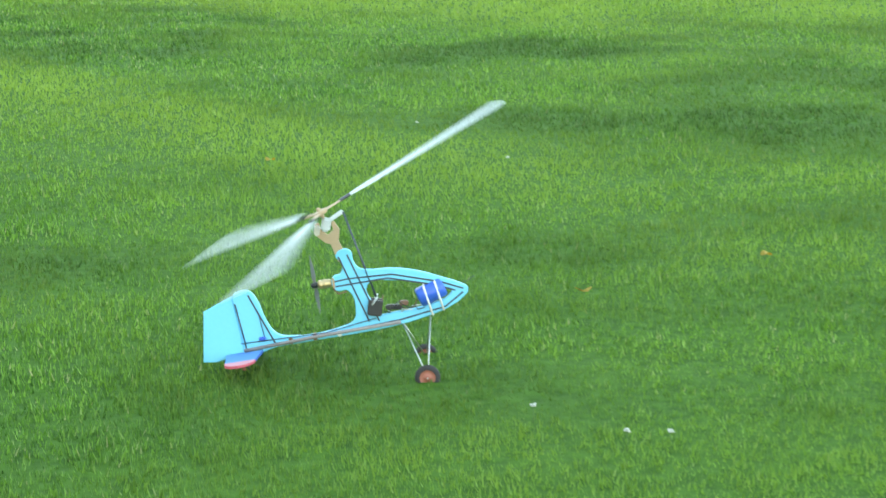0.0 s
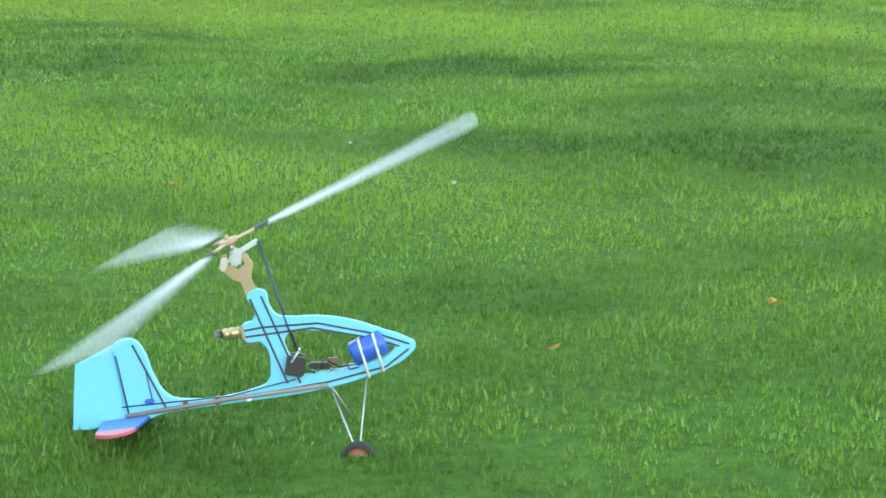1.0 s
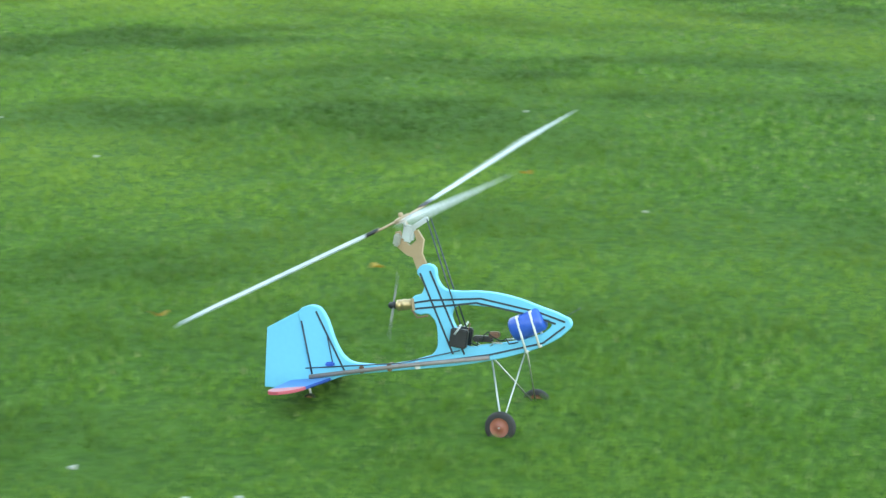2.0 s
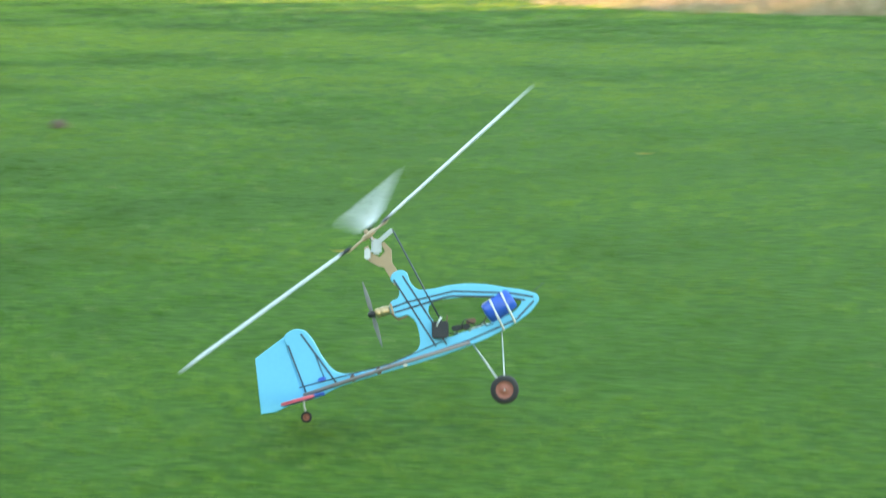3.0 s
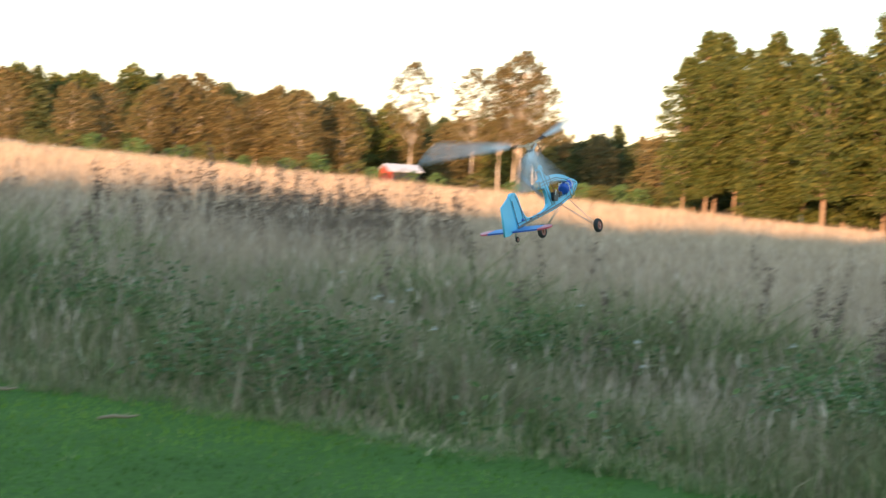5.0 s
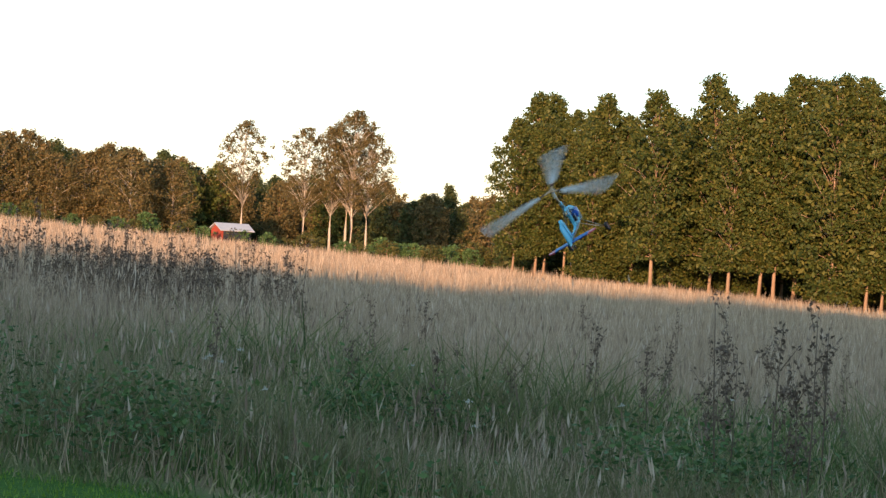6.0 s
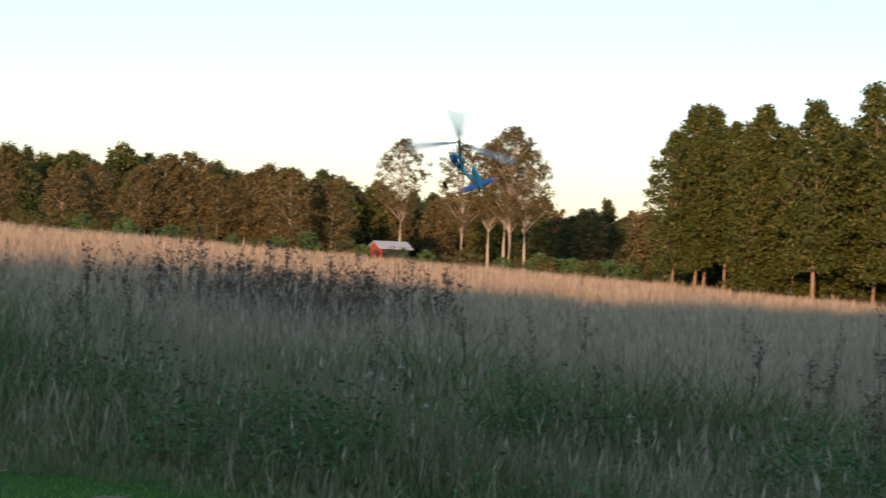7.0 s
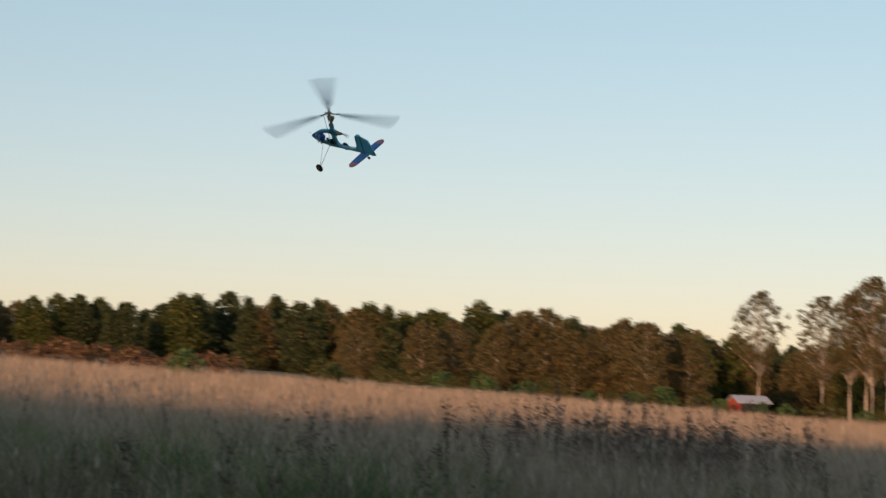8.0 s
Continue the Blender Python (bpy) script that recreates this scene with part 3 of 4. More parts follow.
def lathe(bm, profile, centre, axis, n=24, closed=True):
    """Turned body: profile of (radius, along) about the axis."""
    rot = Vector(axis).to_track_quat("Z", "Y")
    rings = [[bm.verts.new(Vector(centre) + rot @ Vector((r * math.cos(2 * math.pi * k / n), r * math.sin(2 * math.pi * k / n), h))) for k in range(n)] for r, h in profile]
    for a, b in zip(rings, rings[1:]):
        for k in range(n):
            bm.faces.new((a[k], a[(k + 1) % n], b[(k + 1) % n], b[k])).smooth = True
    if closed:
        bm.faces.new(rings[0][::-1])
        bm.faces.new(rings[-1])


def wheel(parent, centre, r, name="wheel"):
    bm = bmesh.new()
    w = r * 0.30
    lathe(bm, [(r * 0.62, -w), (r * 0.85, -w), (r * 0.97, -w * 0.6), (r, 0), (r * 0.97, w * 0.6), (r * 0.85, w), (r * 0.62, w), (r * 0.62, -w)], centre, (0, 1, 0), closed=False)
    t = part(name, bm, MAT_TYRE, parent, "black foam tyre on a red-brown rim")
    bm = bmesh.new()
    lathe(bm, [(r * 0.12, -w * 1.05), (r * 0.2, -w * 0.95), (r * 0.22, -w * 0.72), (r * 0.60, -w * 0.70), (r * 0.66, -w * 0.92), (r * 0.66, w * 0.92), (r * 0.60, w * 0.70), (r * 0.22, w * 0.72), (r * 0.2, w * 0.95), (r * 0.12, w * 1.05)], centre, (0, 1, 0))
    for k in range(5):
        a = 2 * math.pi * k / 5
        c = Vector(centre) + Vector((math.cos(a), 0, math.sin(a))) * r * 0.42
        lathe(bm, [(r * 0.05, -w * 0.8), (r * 0.05, w * 0.8)], c, (0, 1, 0), 6)
    part("rim", bm, MAT_RIM, t, "red-brown plastic rim")
    return t


def ribbon(bm, pts, width, depth, y):
    """A flat strip along pts (x, z), lying proud on the side at y."""
    for (x0, z0), (x1, z1) in zip(pts, pts[1:]):
        d = Vector((x1 - x0, 0, z1 - z0))
        n = Vector((-d.z, 0, d.x)).normalized() * width / 2
        c = [Vector((x0, y, z0)) - n, Vector((x1, y, z1)) - n, Vector((x1, y, z1)) + n, Vector((x0, y, z0)) + n]
        lo, hi = [bm.verts.new(p - Vector((0, depth / 2, 0))) for p in c], [bm.verts.new(p + Vector((0, depth / 2, 0))) for p in c]
        bm.faces.new(lo), bm.faces.new(hi[::-1])
        for k in range(4):
            bm.faces.new((lo[k], hi[k], hi[(k + 1) % 4], lo[(k + 1) % 4]))


def tailplane(parent):
    """The horizontal tail: a flat plate with rounded pink tips, blue between."""
    half, x0, z0 = 0.205, -0.335, -0.016
    def plate(name, ya, yb, mat, t, owner, label="", dz=0.0, inset=0.0):
        bm = bmesh.new()
        rows = []
        n = 8
        for k in range(n + 1):
            y = ya + (yb - ya) * k / n
            u = abs(y) / half
            c = 0.105 * (1 - 0.15 * u) * (math.sqrt(max(1 - ((u - 0.78) / 0.22) ** 2, 0.02)) if u > 0.78 else 1)
            rows.append((y, x0 - c * 0.5 + inset, x0 + c * 0.5 - 0.012 * u - inset))
        quads = []
        for y, a, b in rows:
            quads.append([bm.verts.new((a, y, z0 + dz - t)), bm.verts.new((b, y, z0 + dz - t)), bm.verts.new((b + 0.002, y, z0 + dz)), bm.verts.new((b, y, z0 + dz + t)), bm.verts.new((a, y, z0 + dz + t))])
        for a, b in zip(quads, quads[1:]):
            for k in range(5):
                bm.faces.new((a[k], a[(k + 1) % 5], b[(k + 1) % 5], b[k]))
        bm.faces.new(quads[0][::-1]), bm.faces.new(quads[-1])
        bmesh.ops.recalc_face_normals(bm, faces=bm.faces)
        return part(name, bm, mat, owner, label)
    mid = plate("tailplane", -half * 0.70, half * 0.70, MAT_DEEP, 0.0035, parent, "deep blue foam tailplane")
    plate("tailplane_tip", -half, -half * 0.70, MAT_PINK, 0.0035, mid, "pink-red rounded tip")
    plate("tailplane_tip", half * 0.70, half, MAT_PINK, 0.0035, mid, "pink-red rounded tip")
    # added skins paint the upper side brighter, as the sky lights it
    plate("lit_top_skin", -half * 0.70, half * 0.70, MAT_LIT_BLUE, 0.0006, mid, "blue top skin, lightened to paint the sky's light", 0.0042, 0.0012)
    for s in (-1, 1):
        plate("lit_top_skin", *sorted((s * half * 0.702, s * half * 0.985)), MAT_LIT_PINK, 0.0006, mid, "bright pink film on the tip", 0.0042, 0.0012)


def rotor(parent):
    bm = bmesh.new()
    lathe(bm, [(0.020, -0.006), (0.022, -0.003), (0.022, 0.004), (0.016, 0.006)], (0, 0, 0), (0, 0, 1))
    lathe(bm, [(0.006, -0.03), (0.006, 0.014), (0.003, 0.016)], (0, 0, 0), (0, 0, 1), 12)
    hub = part("rotor_hub", bm, MAT_PLY, parent, "plywood three-armed rotor hub")
    flapping = []
    for k in range(3):
        turn = Matrix.Rotation(2 * math.pi * k / 3, 4, "Z")
        for name, mat, xs, chord, thick, lab in (
                ("hub_arm", MAT_PLY, (0.012, 0.075), (0.026, 0.020), 0.006, "pale plywood arm"),
                ("flap_hinge", MAT_BLACK, (0.066, 0.108), (0.022, 0.020), 0.010, "dark plastic hinge"),
                ("blade", MAT_WHITE, (0.10, 0.16, 0.585, 0.612), (0.024, 0.060, 0.072, 0.042), 0.010, "white foam rotor blade")):
            b = bmesh.new()
            rings = []
            for x, c in zip(xs, chord):
                le, te = c * 0.35, -c * 0.65
                rings.append([b.verts.new(turn @ Vector(p)) for p in ((x, le, 0), (x, le * 0.55, thick / 2), (x, te * 0.3, thick / 2), (x, te, 0.0005), (x, te, -0.0005), (x, te * 0.3, -thick * 0.35), (x, le * 0.55, -thick * 0.4))])
            for r0, r1 in zip(rings, rings[1:]):
                for i in range(7):
                    b.faces.new((r0[i], r0[(i + 1) % 7], r1[(i + 1) % 7], r1[i]))
            b.faces.new(rings[0][::-1]), b.faces.new(rings[-1])
            bmesh.ops.recalc_face_normals(b, faces=b.faces)
            ob = part(name, b, mat, hub, lab)
            if name != "hub_arm":
                flapping.append((ob, turn))
    return hub, flapping


def propeller(parent):
    bm = bmesh.new()
    lathe(bm, [(0.004, -0.012), (0.008, -0.008), (0.009, 0.004), (0.006, 0.008)], (0, 0, 0), (1, 0, 0), 14)
    hub = part("propeller", bm, MAT_BLACK, parent, "black propeller hub")
    for s in (1, -1):
        b = bmesh.new()
        rings = []
        for u, c in ((0.006, 0.010), (0.03, 0.018), (0.065, 0.016), (0.092, 0.006)):
            a = 0.9 - u * 6
            e = Vector((math.sin(a), math.cos(a), 0)) * c / 2
            n = Vector((math.cos(a), -math.sin(a), 0)) * 0.0012
            p = Vector((0, 0, s * u))
            rings.append([b.verts.new(p + q) for q in (e, n, -e, -n)])
        for r0, r1 in zip(rings, rings[1:]):
            for i in range(4):
                b.faces.new((r0[i], r0[(i + 1) % 4], r1[(i + 1) % 4], r1[i]))
        b.faces.new(rings[0][::-1]), b.faces.new(rings[-1])
        bmesh.ops.recalc_face_normals(b, faces=b.faces)
        part("propeller_blade", b, MAT_SMEAR, hub, "dark grey propeller blade")
    return hub


def autogyro():
    top = tagged(new("autogyro"), "light blue foam model autogyro with white three-bladed rotor", "model aircraft")
    th = 0.020
    board("fuselage", [(OUTER, "AUTO"), (HOLE, "AUTO")], th, MAT_FOAM, top, label="light blue foam profile fuselage with fin")
    board("rudder", [(RUDDER, "VECTOR")], 0.012, MAT_FOAM, top, label="light blue foam rudder")
    # inlaid dark strips on both faces
    lines = ([(-0.029, 0.219), (0.030, 0.022)], [(-0.004, 0.222), (0.058, 0.019)], [(-0.055, 0.150), (-0.010, 0.153), (0.113, 0.147), (0.248, 0.104), (0.308, 0.076)],
             [(-0.050, 0.136), (0.100, 0.138), (0.215, 0.103), (0.285, 0.074)], [(-0.326, -0.004), (-0.109, 0.003), (0.119, 0.014), (0.250, 0.032), (0.306, 0.066)], [(-0.300, 0.150), (-0.244, 0.000)])
    for y in (-th / 2 - 0.0004, th / 2 + 0.0004):
        for pts in lines:
            bm = bmesh.new()
            ribbon(bm, pts, 0.0044, 0.0012, y)
            part("carbon_strip", bm, MAT_CARBON, top, "dark carbon strip")
        rod("hinge_rod", [(-0.340, y, 0.130), (-0.328, y, 0.0)], 0.0022, MAT_CARBON, top)
    for s in (-1, 1):
        rod("tail_boom", [(-0.335, s * 0.0125, -0.006), (-0.1, s * 0.0135, 0.004), (0.118, s * 0.0135, 0.008)], 0.0052, MAT_BOOM, top, "grey-brown stiffening boom stick")
    rod("rudder_pushrod", [(-0.34, -0.018, 0.016), (-0.1, -0.018, 0.011), (0.05, -0.018, 0.03)], 0.0015, MAT_CARBON, top)
    rod("tail_brace", [(-0.278, -0.012, 0.090), (-0.272, -0.012, 0.025)], 0.0013, MAT_CARBON, top)
    block("tail_servo", (-0.278, -0.014, 0.021), (0.022, 0.010, 0.011), MAT_BATTERY, top, "small dark blue servo")
    for x in (-0.20, -0.13, -0.06):
        block("boom_tie", (x, 0, 0.002), (0.012, 0.030, 0.018), MAT_STRAP if x == -0.06 else MAT_CABLE, top, "tape band on the boom", soft=0.002)
    tailplane(top)
    # mast and rotor head
    board("mast", [([(-0.031, 0.205), (-0.005, 0.210), (-0.022, 0.264), (-0.014, 0.296), (-0.026, 0.320), (-0.034, 0.318), (-0.030, 0.296), (-0.048, 0.284), (-0.066, 0.300), (-0.070, 0.322), (-0.080, 0.320), (-0.078, 0.284), (-0.058, 0.264), (-0.044, 0.258)], "VECTOR")], 0.012, MAT_PLY, top, 0.001, "plywood mast")
    block("rotor_head", (-0.049, 0.0, 0.314), (0.027, 0.024, 0.040), MAT_WHITE, top, "white plastic tilting rotor head", 0.3, 0.006)
    block("head_clamp", (-0.076, -0.008, 0.302), (0.016, 0.022, 0.030), MAT_STEEL, top, "metal clamp", 0.3, 0.004)
    block("head_arm", (-0.018, -0.006, 0.335), (0.050, 0.008, 0.012), MAT_WHITE, top, "white control arm", -0.45, 0.002)
    rod("rotor_shaft", [(-0.052, 0, 0.325), (-0.061, 0, 0.352)], 0.005, MAT_STEEL, top)
    for s in (-1, 1):
        rod("head_pushrod", [(0.004, s * 0.016, 0.345), (0.062, s * 0.018, 0.075)], 0.0018, MAT_CARBON, top, "thin black pushrod")
        block("servo", (0.052, s * 0.020, 0.060), (0.042, 0.018, 0.044), MAT_BLACK, top, "black servo", 0.25)
        rod("servo_arm", [(0.045, s * 0.030, 0.070), (0.064, s * 0.030, 0.092)], 0.0025, MAT_WHITE, top)
    # motor and propeller
    bm = bmesh.new()
    lathe(bm, [(0.006, -0.030), (0.013, -0.026), (0.0135, -0.018), (0.0105, -0.016), (0.0135, -0.013), (0.0135, -0.004), (0.0115, 0.0), (0.013, 0.004), (0.009, 0.012)], (-0.070, 0, 0.147), (1, 0, 0.02))
    part("motor", bm, MAT_BRASS, top, "brass-coloured brushless motor")
    block("motor_mount", (-0.054, 0, 0.147), (0.006, 0.032, 0.030), MAT_PLY, top, "plywood motor mount", 0, 0.001)
    rod("motor_shaft", [(-0.10, 0, 0.148), (PROP.x - 0.006, 0, 0.148)], 0.003, MAT_BLACK, top)
    rod("motor_cable", [(-0.058, -0.014, 0.135), (-0.045, -0.016, 0.115), (-0.02, -0.014, 0.118)], 0.0022, MAT_CABLE, top)
    # battery and wiring in the nose bay
    bm = bmesh.new()
    lathe(bm, [(0.006, -0.042), (0.024, -0.040), (0.029, -0.034), (0.029, 0.034), (0.024, 0.040), (0.006, 0.042)], (0.216, 0, 0.078), (1, 0, 0.34), 20)
    part("battery", bm, MAT_BATTERY, top, "round-ended blue battery pack")
    for x, z in ((0.203, 0.072), (0.236, 0.082)):
        bm = bmesh.new()
        for a, b in (((x - 0.006, -0.028, z + 0.026), (x + 0.008, -0.024, z - 0.056)), ((x - 0.006, 0.028, z + 0.026), (x + 0.008, 0.024, z - 0.056)), ((x - 0.006, -0.028, z + 0.026), (x - 0.006, 0.028, z + 0.026)), ((x + 0.008, -0.024, z - 0.056), (x + 0.008, 0.024, z - 0.056))):
            limb(bm, [a, b], [0.0032, 0.0032], 6)
        part("rubber_band", bm, MAT_STRAP, top, "white rubber band round the battery")
    block("speed_controller", (0.105, 0, 0.052), (0.048, 0.022, 0.014), MAT_BLACK, top, "black speed controller", 0.12)
    block("receiver", (0.135, -0.006, 0.060), (0.026, 0.016, 0.014), MAT_CABLE, top, "small receiver", 0.1)
    rr = random.Random(9)
    for k in range(9):
        p = [Vector((0.06 + 0.012 * k, rr.uniform(-0.016, 0.016), 0.045))]
        for _ in range(4):
            p.append(p[-1] + Vector((rr.uniform(0.002, 0.026), rr.uniform(-0.014, 0.014), rr.uniform(-0.016, 0.020))))
        rod("wire", p, 0.0017, (MAT_CABLE, MAT_BLACK, MAT_STEEL)[k % 3], top, sides=5)
    rod("antenna", [(0.30, 0.004, 0.085), (0.345, 0.002, 0.105)], 0.0008, MAT_CARBON, top, sides=5)
    # landing gear
    for s in (-1, 1):
        w = Vector((WHEEL_X, s * (WHEEL_Y - 0.012), WHEEL_Z))
        rod("gear_leg", [(0.122, s * 0.006, 0.004), w], 0.0022, MAT_STEEL, top, "bent steel wire leg")
        rod("gear_strut", [(0.205, s * 0.006, 0.016), w + Vector((0.002, 0, 0.004))], 0.0018, MAT_STEEL, top, "bent steel wire strut")
        rod("axle", [w, w + Vector((0, s * 0.026, 0))], 0.0022, MAT_STEEL, top)
        wheel(top, (WHEEL_X, s * WHEEL_Y, WHEEL_Z), WHEEL_R)
    rod("tail_leg", [(-0.338, 0, -0.010), (-0.343, 0.0, -0.030), (-0.345, 0.010, -0.055), (-0.345, 0.012, -0.060)], 0.003, MAT_STRAP, top)
    wheel(top, (-0.345, 0, -0.062), 0.015, "tail_wheel")
    return top, *rotor(top), propeller(top)


gyro, gyro_rotor, gyro_blades, gyro_prop = autogyro()


# ---- the far fields, the barn and the farm on the hill ----
def draped(name, az0, az1, near, far, mat, label, category, lift=0.10, n=40, m=8):
    """A sheet of field laid over the land between two bearings; near and far: distances at both bearings."""
    v, f = [], []
    for i in range(n + 1):
        u = i / n
        a = radians(az0 + (az1 - az0) * u)
        for j in range(m + 1):
            r0, r1 = near[0] + (near[1] - near[0]) * u, far[0] + (far[1] - far[0]) * u
            d = r0 + (r1 - r0) * j / m
            x, y = d * math.sin(a), d * math.cos(a)
            v.append((x, y, float(rise(x, y)) + lift))
    for i in range(n):
        for j in range(m):
            k = i * (m + 1) + j
            f.append((k, k + 1, k + m + 2, k + m + 1))
    me = mesh_of(name, v, f, mat, True)
    if me.polygons[0].normal.z < 0:
        me.flip_normals()
    return tagged(new(name, me), label, category, kind="structure")


MAT_PLOUGH = worn("ploughed_soil", (0.20, 0.165, 0.145), (0.145, 0.12, 0.105), 1.2, 0.95)
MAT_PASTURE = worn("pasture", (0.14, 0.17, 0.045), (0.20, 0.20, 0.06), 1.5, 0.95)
MAT_CROP = worn("dark_green_crop", (0.045, 0.085, 0.030), (0.07, 0.115, 0.040), 1.5, 0.95)
MAT_RED = worn("falu_red_boards", (0.36, 0.060, 0.035), (0.28, 0.045, 0.028), 2, 0.85, stretch=(6, 6, 1))
MAT_ROOF = worn("pale_metal_roof", (0.46, 0.47, 0.50), (0.36, 0.37, 0.40), 2, 0.45)
MAT_TILE = worn("clay_tile_roof", (0.36, 0.13, 0.08), (0.28, 0.10, 0.065), 3, 0.8)
MAT_PLASTER = worn("pale_plaster", (0.52, 0.43, 0.29), (0.45, 0.37, 0.25), 2, 0.8)
MAT_ROSE = worn("rose_plaster", (0.62, 0.28, 0.22), (0.54, 0.24, 0.19), 2, 0.8)
MAT_WINDOW_SHADE = worn("dark_window_and_shade", (0.03, 0.035, 0.045), (0.05, 0.055, 0.065), 4, 0.15)
MAT_SCRUB = leafy("brown_scrub", [(0.0, (0.10, 0.055, 0.03)), (0.6, (0.21, 0.115, 0.06)), (1.0, (0.28, 0.18, 0.09))])
MAT_BUSH = leafy("olive_bush_leaves", [(0.0, (0.045, 0.060, 0.018)), (0.6, (0.10, 0.105, 0.03)), (1.0, (0.17, 0.15, 0.05))])

draped("pasture_strip", -52, -27, (98, 125), (122, 150), MAT_PASTURE, "strip of short green pasture beyond the meadow", "field")
draped("ploughed_field", -52, -25, (128, 165), (164, 204), MAT_PLOUGH, "pale bare ploughed field on the hillside", "field", 0.22)
draped("green_crop", -52, -27, (165, 205), (240, 300), MAT_CROP, "strip of dark green crop below the farm", "field", 0.3)
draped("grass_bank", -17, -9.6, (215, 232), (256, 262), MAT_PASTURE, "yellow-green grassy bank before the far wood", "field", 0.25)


def house(name, az, dist, turn, size, walls, roof_mat, label, category="house", windows=True):
    """A gabled building with a door, windows, eaves and a ridge. size: length, width, wall height, roof height."""
    L, W, Hw, Hr = size
    top = tagged(new(name), label, category)
    bm = bmesh.new()
    p = [(-L / 2, -W / 2), (L / 2, -W / 2), (L / 2, W / 2), (-L / 2, W / 2)]
    lo = [bm.verts.new((x, y, -0.6)) for x, y in p]
    hi = [bm.verts.new((x, y, Hw)) for x, y in p]
    ra, rb = bm.verts.new((-L / 2, 0, Hw + Hr)), bm.verts.new((L / 2, 0, Hw + Hr))
    bm.faces.new(lo[::-1])
    bm.faces.new((lo[0], lo[1], hi[1], hi[0])), bm.faces.new((lo[2], lo[3], hi[3], hi[2]))
    bm.faces.new((lo[1], lo[2], hi[2], rb, hi[1])), bm.faces.new((lo[3], lo[0], hi[0], ra, hi[3]))
    bm.faces.new((hi[0], hi[1], rb, ra)), bm.faces.new((hi[2], hi[3], ra, rb))
    part("wall", bm, walls, top)
    o = 0.35
    for s in (-1, 1):
        bm = bmesh.new()
        a, b = Vector((0, s * (W / 2 + o), Hw - o * Hr / (W / 2) + 0.04)), Vector((0, 0, Hw + Hr + 0.04))
        vs = [bm.verts.new(Vector((x, 0, 0)) + q + Vector((0, 0, h))) for h in (0, 0.12) for x, q in ((-L / 2 - o, a), (L / 2 + o, a), (L / 2 + o, b), (-L / 2 - o, b))]
        for f in ((0, 1, 2, 3), (4, 5, 6, 7), (0, 1, 5, 4), (1, 2, 6, 5), (2, 3, 7, 6), (3, 0, 4, 7)):
            bm.faces.new([vs[i] for i in f])
        bmesh.ops.recalc_face_normals(bm, faces=bm.faces)
        part("roof", bm, roof_mat, top)
    if windows:
        for s in (-1, 1):
            for k in range(max(int(L / 2.6), 1)):
                x = -L / 2 + (k + 0.5) * L / max(int(L / 2.6), 1)
                block("window", (x, s * (W / 2 + 0.02), Hw * 0.58), (0.9, 0.1, 1.1), MAT_WINDOW_SHADE, top, "dark window", soft=0.01)
    block("door", (L / 2 * 0.76 if not windows else 0.0, -W / 2 - 0.03, 0.9), (1.0, 0.1, 1.9), MAT_WINDOW_SHADE if not windows else MAT_PLASTER, top, "door", soft=0.01)
    # an added dark panel stands for the shade on the barn's long wall
    if not windows:
        block("shade_panel", (-L * 0.08, -W / 2 - 0.02, Hw * 0.45), (L * 0.72, 0.12, Hw * 0.86), MAT_WINDOW_SHADE, top, "dark panel painting the long wall's shade", soft=0.01)
    m = spot(az, dist)
    top.matrix_basis = m @ Matrix.Rotation(turn, 4, "Z")
    return top


house("barn", -3.98, 262, radians(33), (4.4, 2.8, 1.7, 0.75), MAT_RED, MAT_ROOF, "small red board barn with a pale metal roof", "barn", False)
house("farmhouse", -37.9, 252, radians(30), (6.0, 5, 3.0, 1.8), MAT_ROSE, MAT_TILE, "rose-coloured farmhouse with a tiled roof on the hill")
house("farmhouse", -40.6, 262, radians(36), (7, 5, 2.6, 1.8), MAT_ROSE, MAT_TILE, "rose-coloured house behind garden trees")
house("cottage", -36.2, 246, radians(34), (4.2, 3.4, 1.6, 1.0), MAT_PLASTER, MAT_ROOF, "pale yellow cottage with a light roof")
house("cottage", -34.9, 250, radians(30), (4.2, 3.4, 1.5, 1.0), MAT_PLASTER, MAT_ROOF, "pale yellow cottage beside the garden trees")

garden = [tree("garden_tree", 6.6, 3.5, 0.06, 110, 0.25, MAT_BARK, MAT_PINE, "round dark garden tree beside the farm", 200 + k, 0.22, per=40, fill=1400, fine=0.8) for k in range(2)]
grove(garden, [(-42.2, 250, 0.7), (-41.4, 247, 0.75), (-40.0, 246, 0.6), (-39.4, 246, 0.75), (-38.7, 248, 0.95), (-36.9, 248, 1.05), (-34.6, 244, 0.95), (-34.0, 247, 0.85), (-33.4, 243, 0.75), (-32.9, 246, 0.98), (-32.3, 244, 0.9), (-31.8, 243, 0.7), (-29.6, 258, 0.75), (-29.0, 262, 0.9), (-28.3, 258, 0.8), (-27.8, 262, 0.85)], "garden trees")
lone = [tree("lone_tree", 7.2, 3.6, 0.04, 90, 0.25, MAT_BARK, MAT_AUTUMN, "rounded olive-brown tree standing alone at the field's corner", 210, 0.2, per=44, fill=1200, fine=0.8)]
grove(lone, [(-27.0, 205, 0.95), (-26.2, 215, 0.5)], "field corner trees")


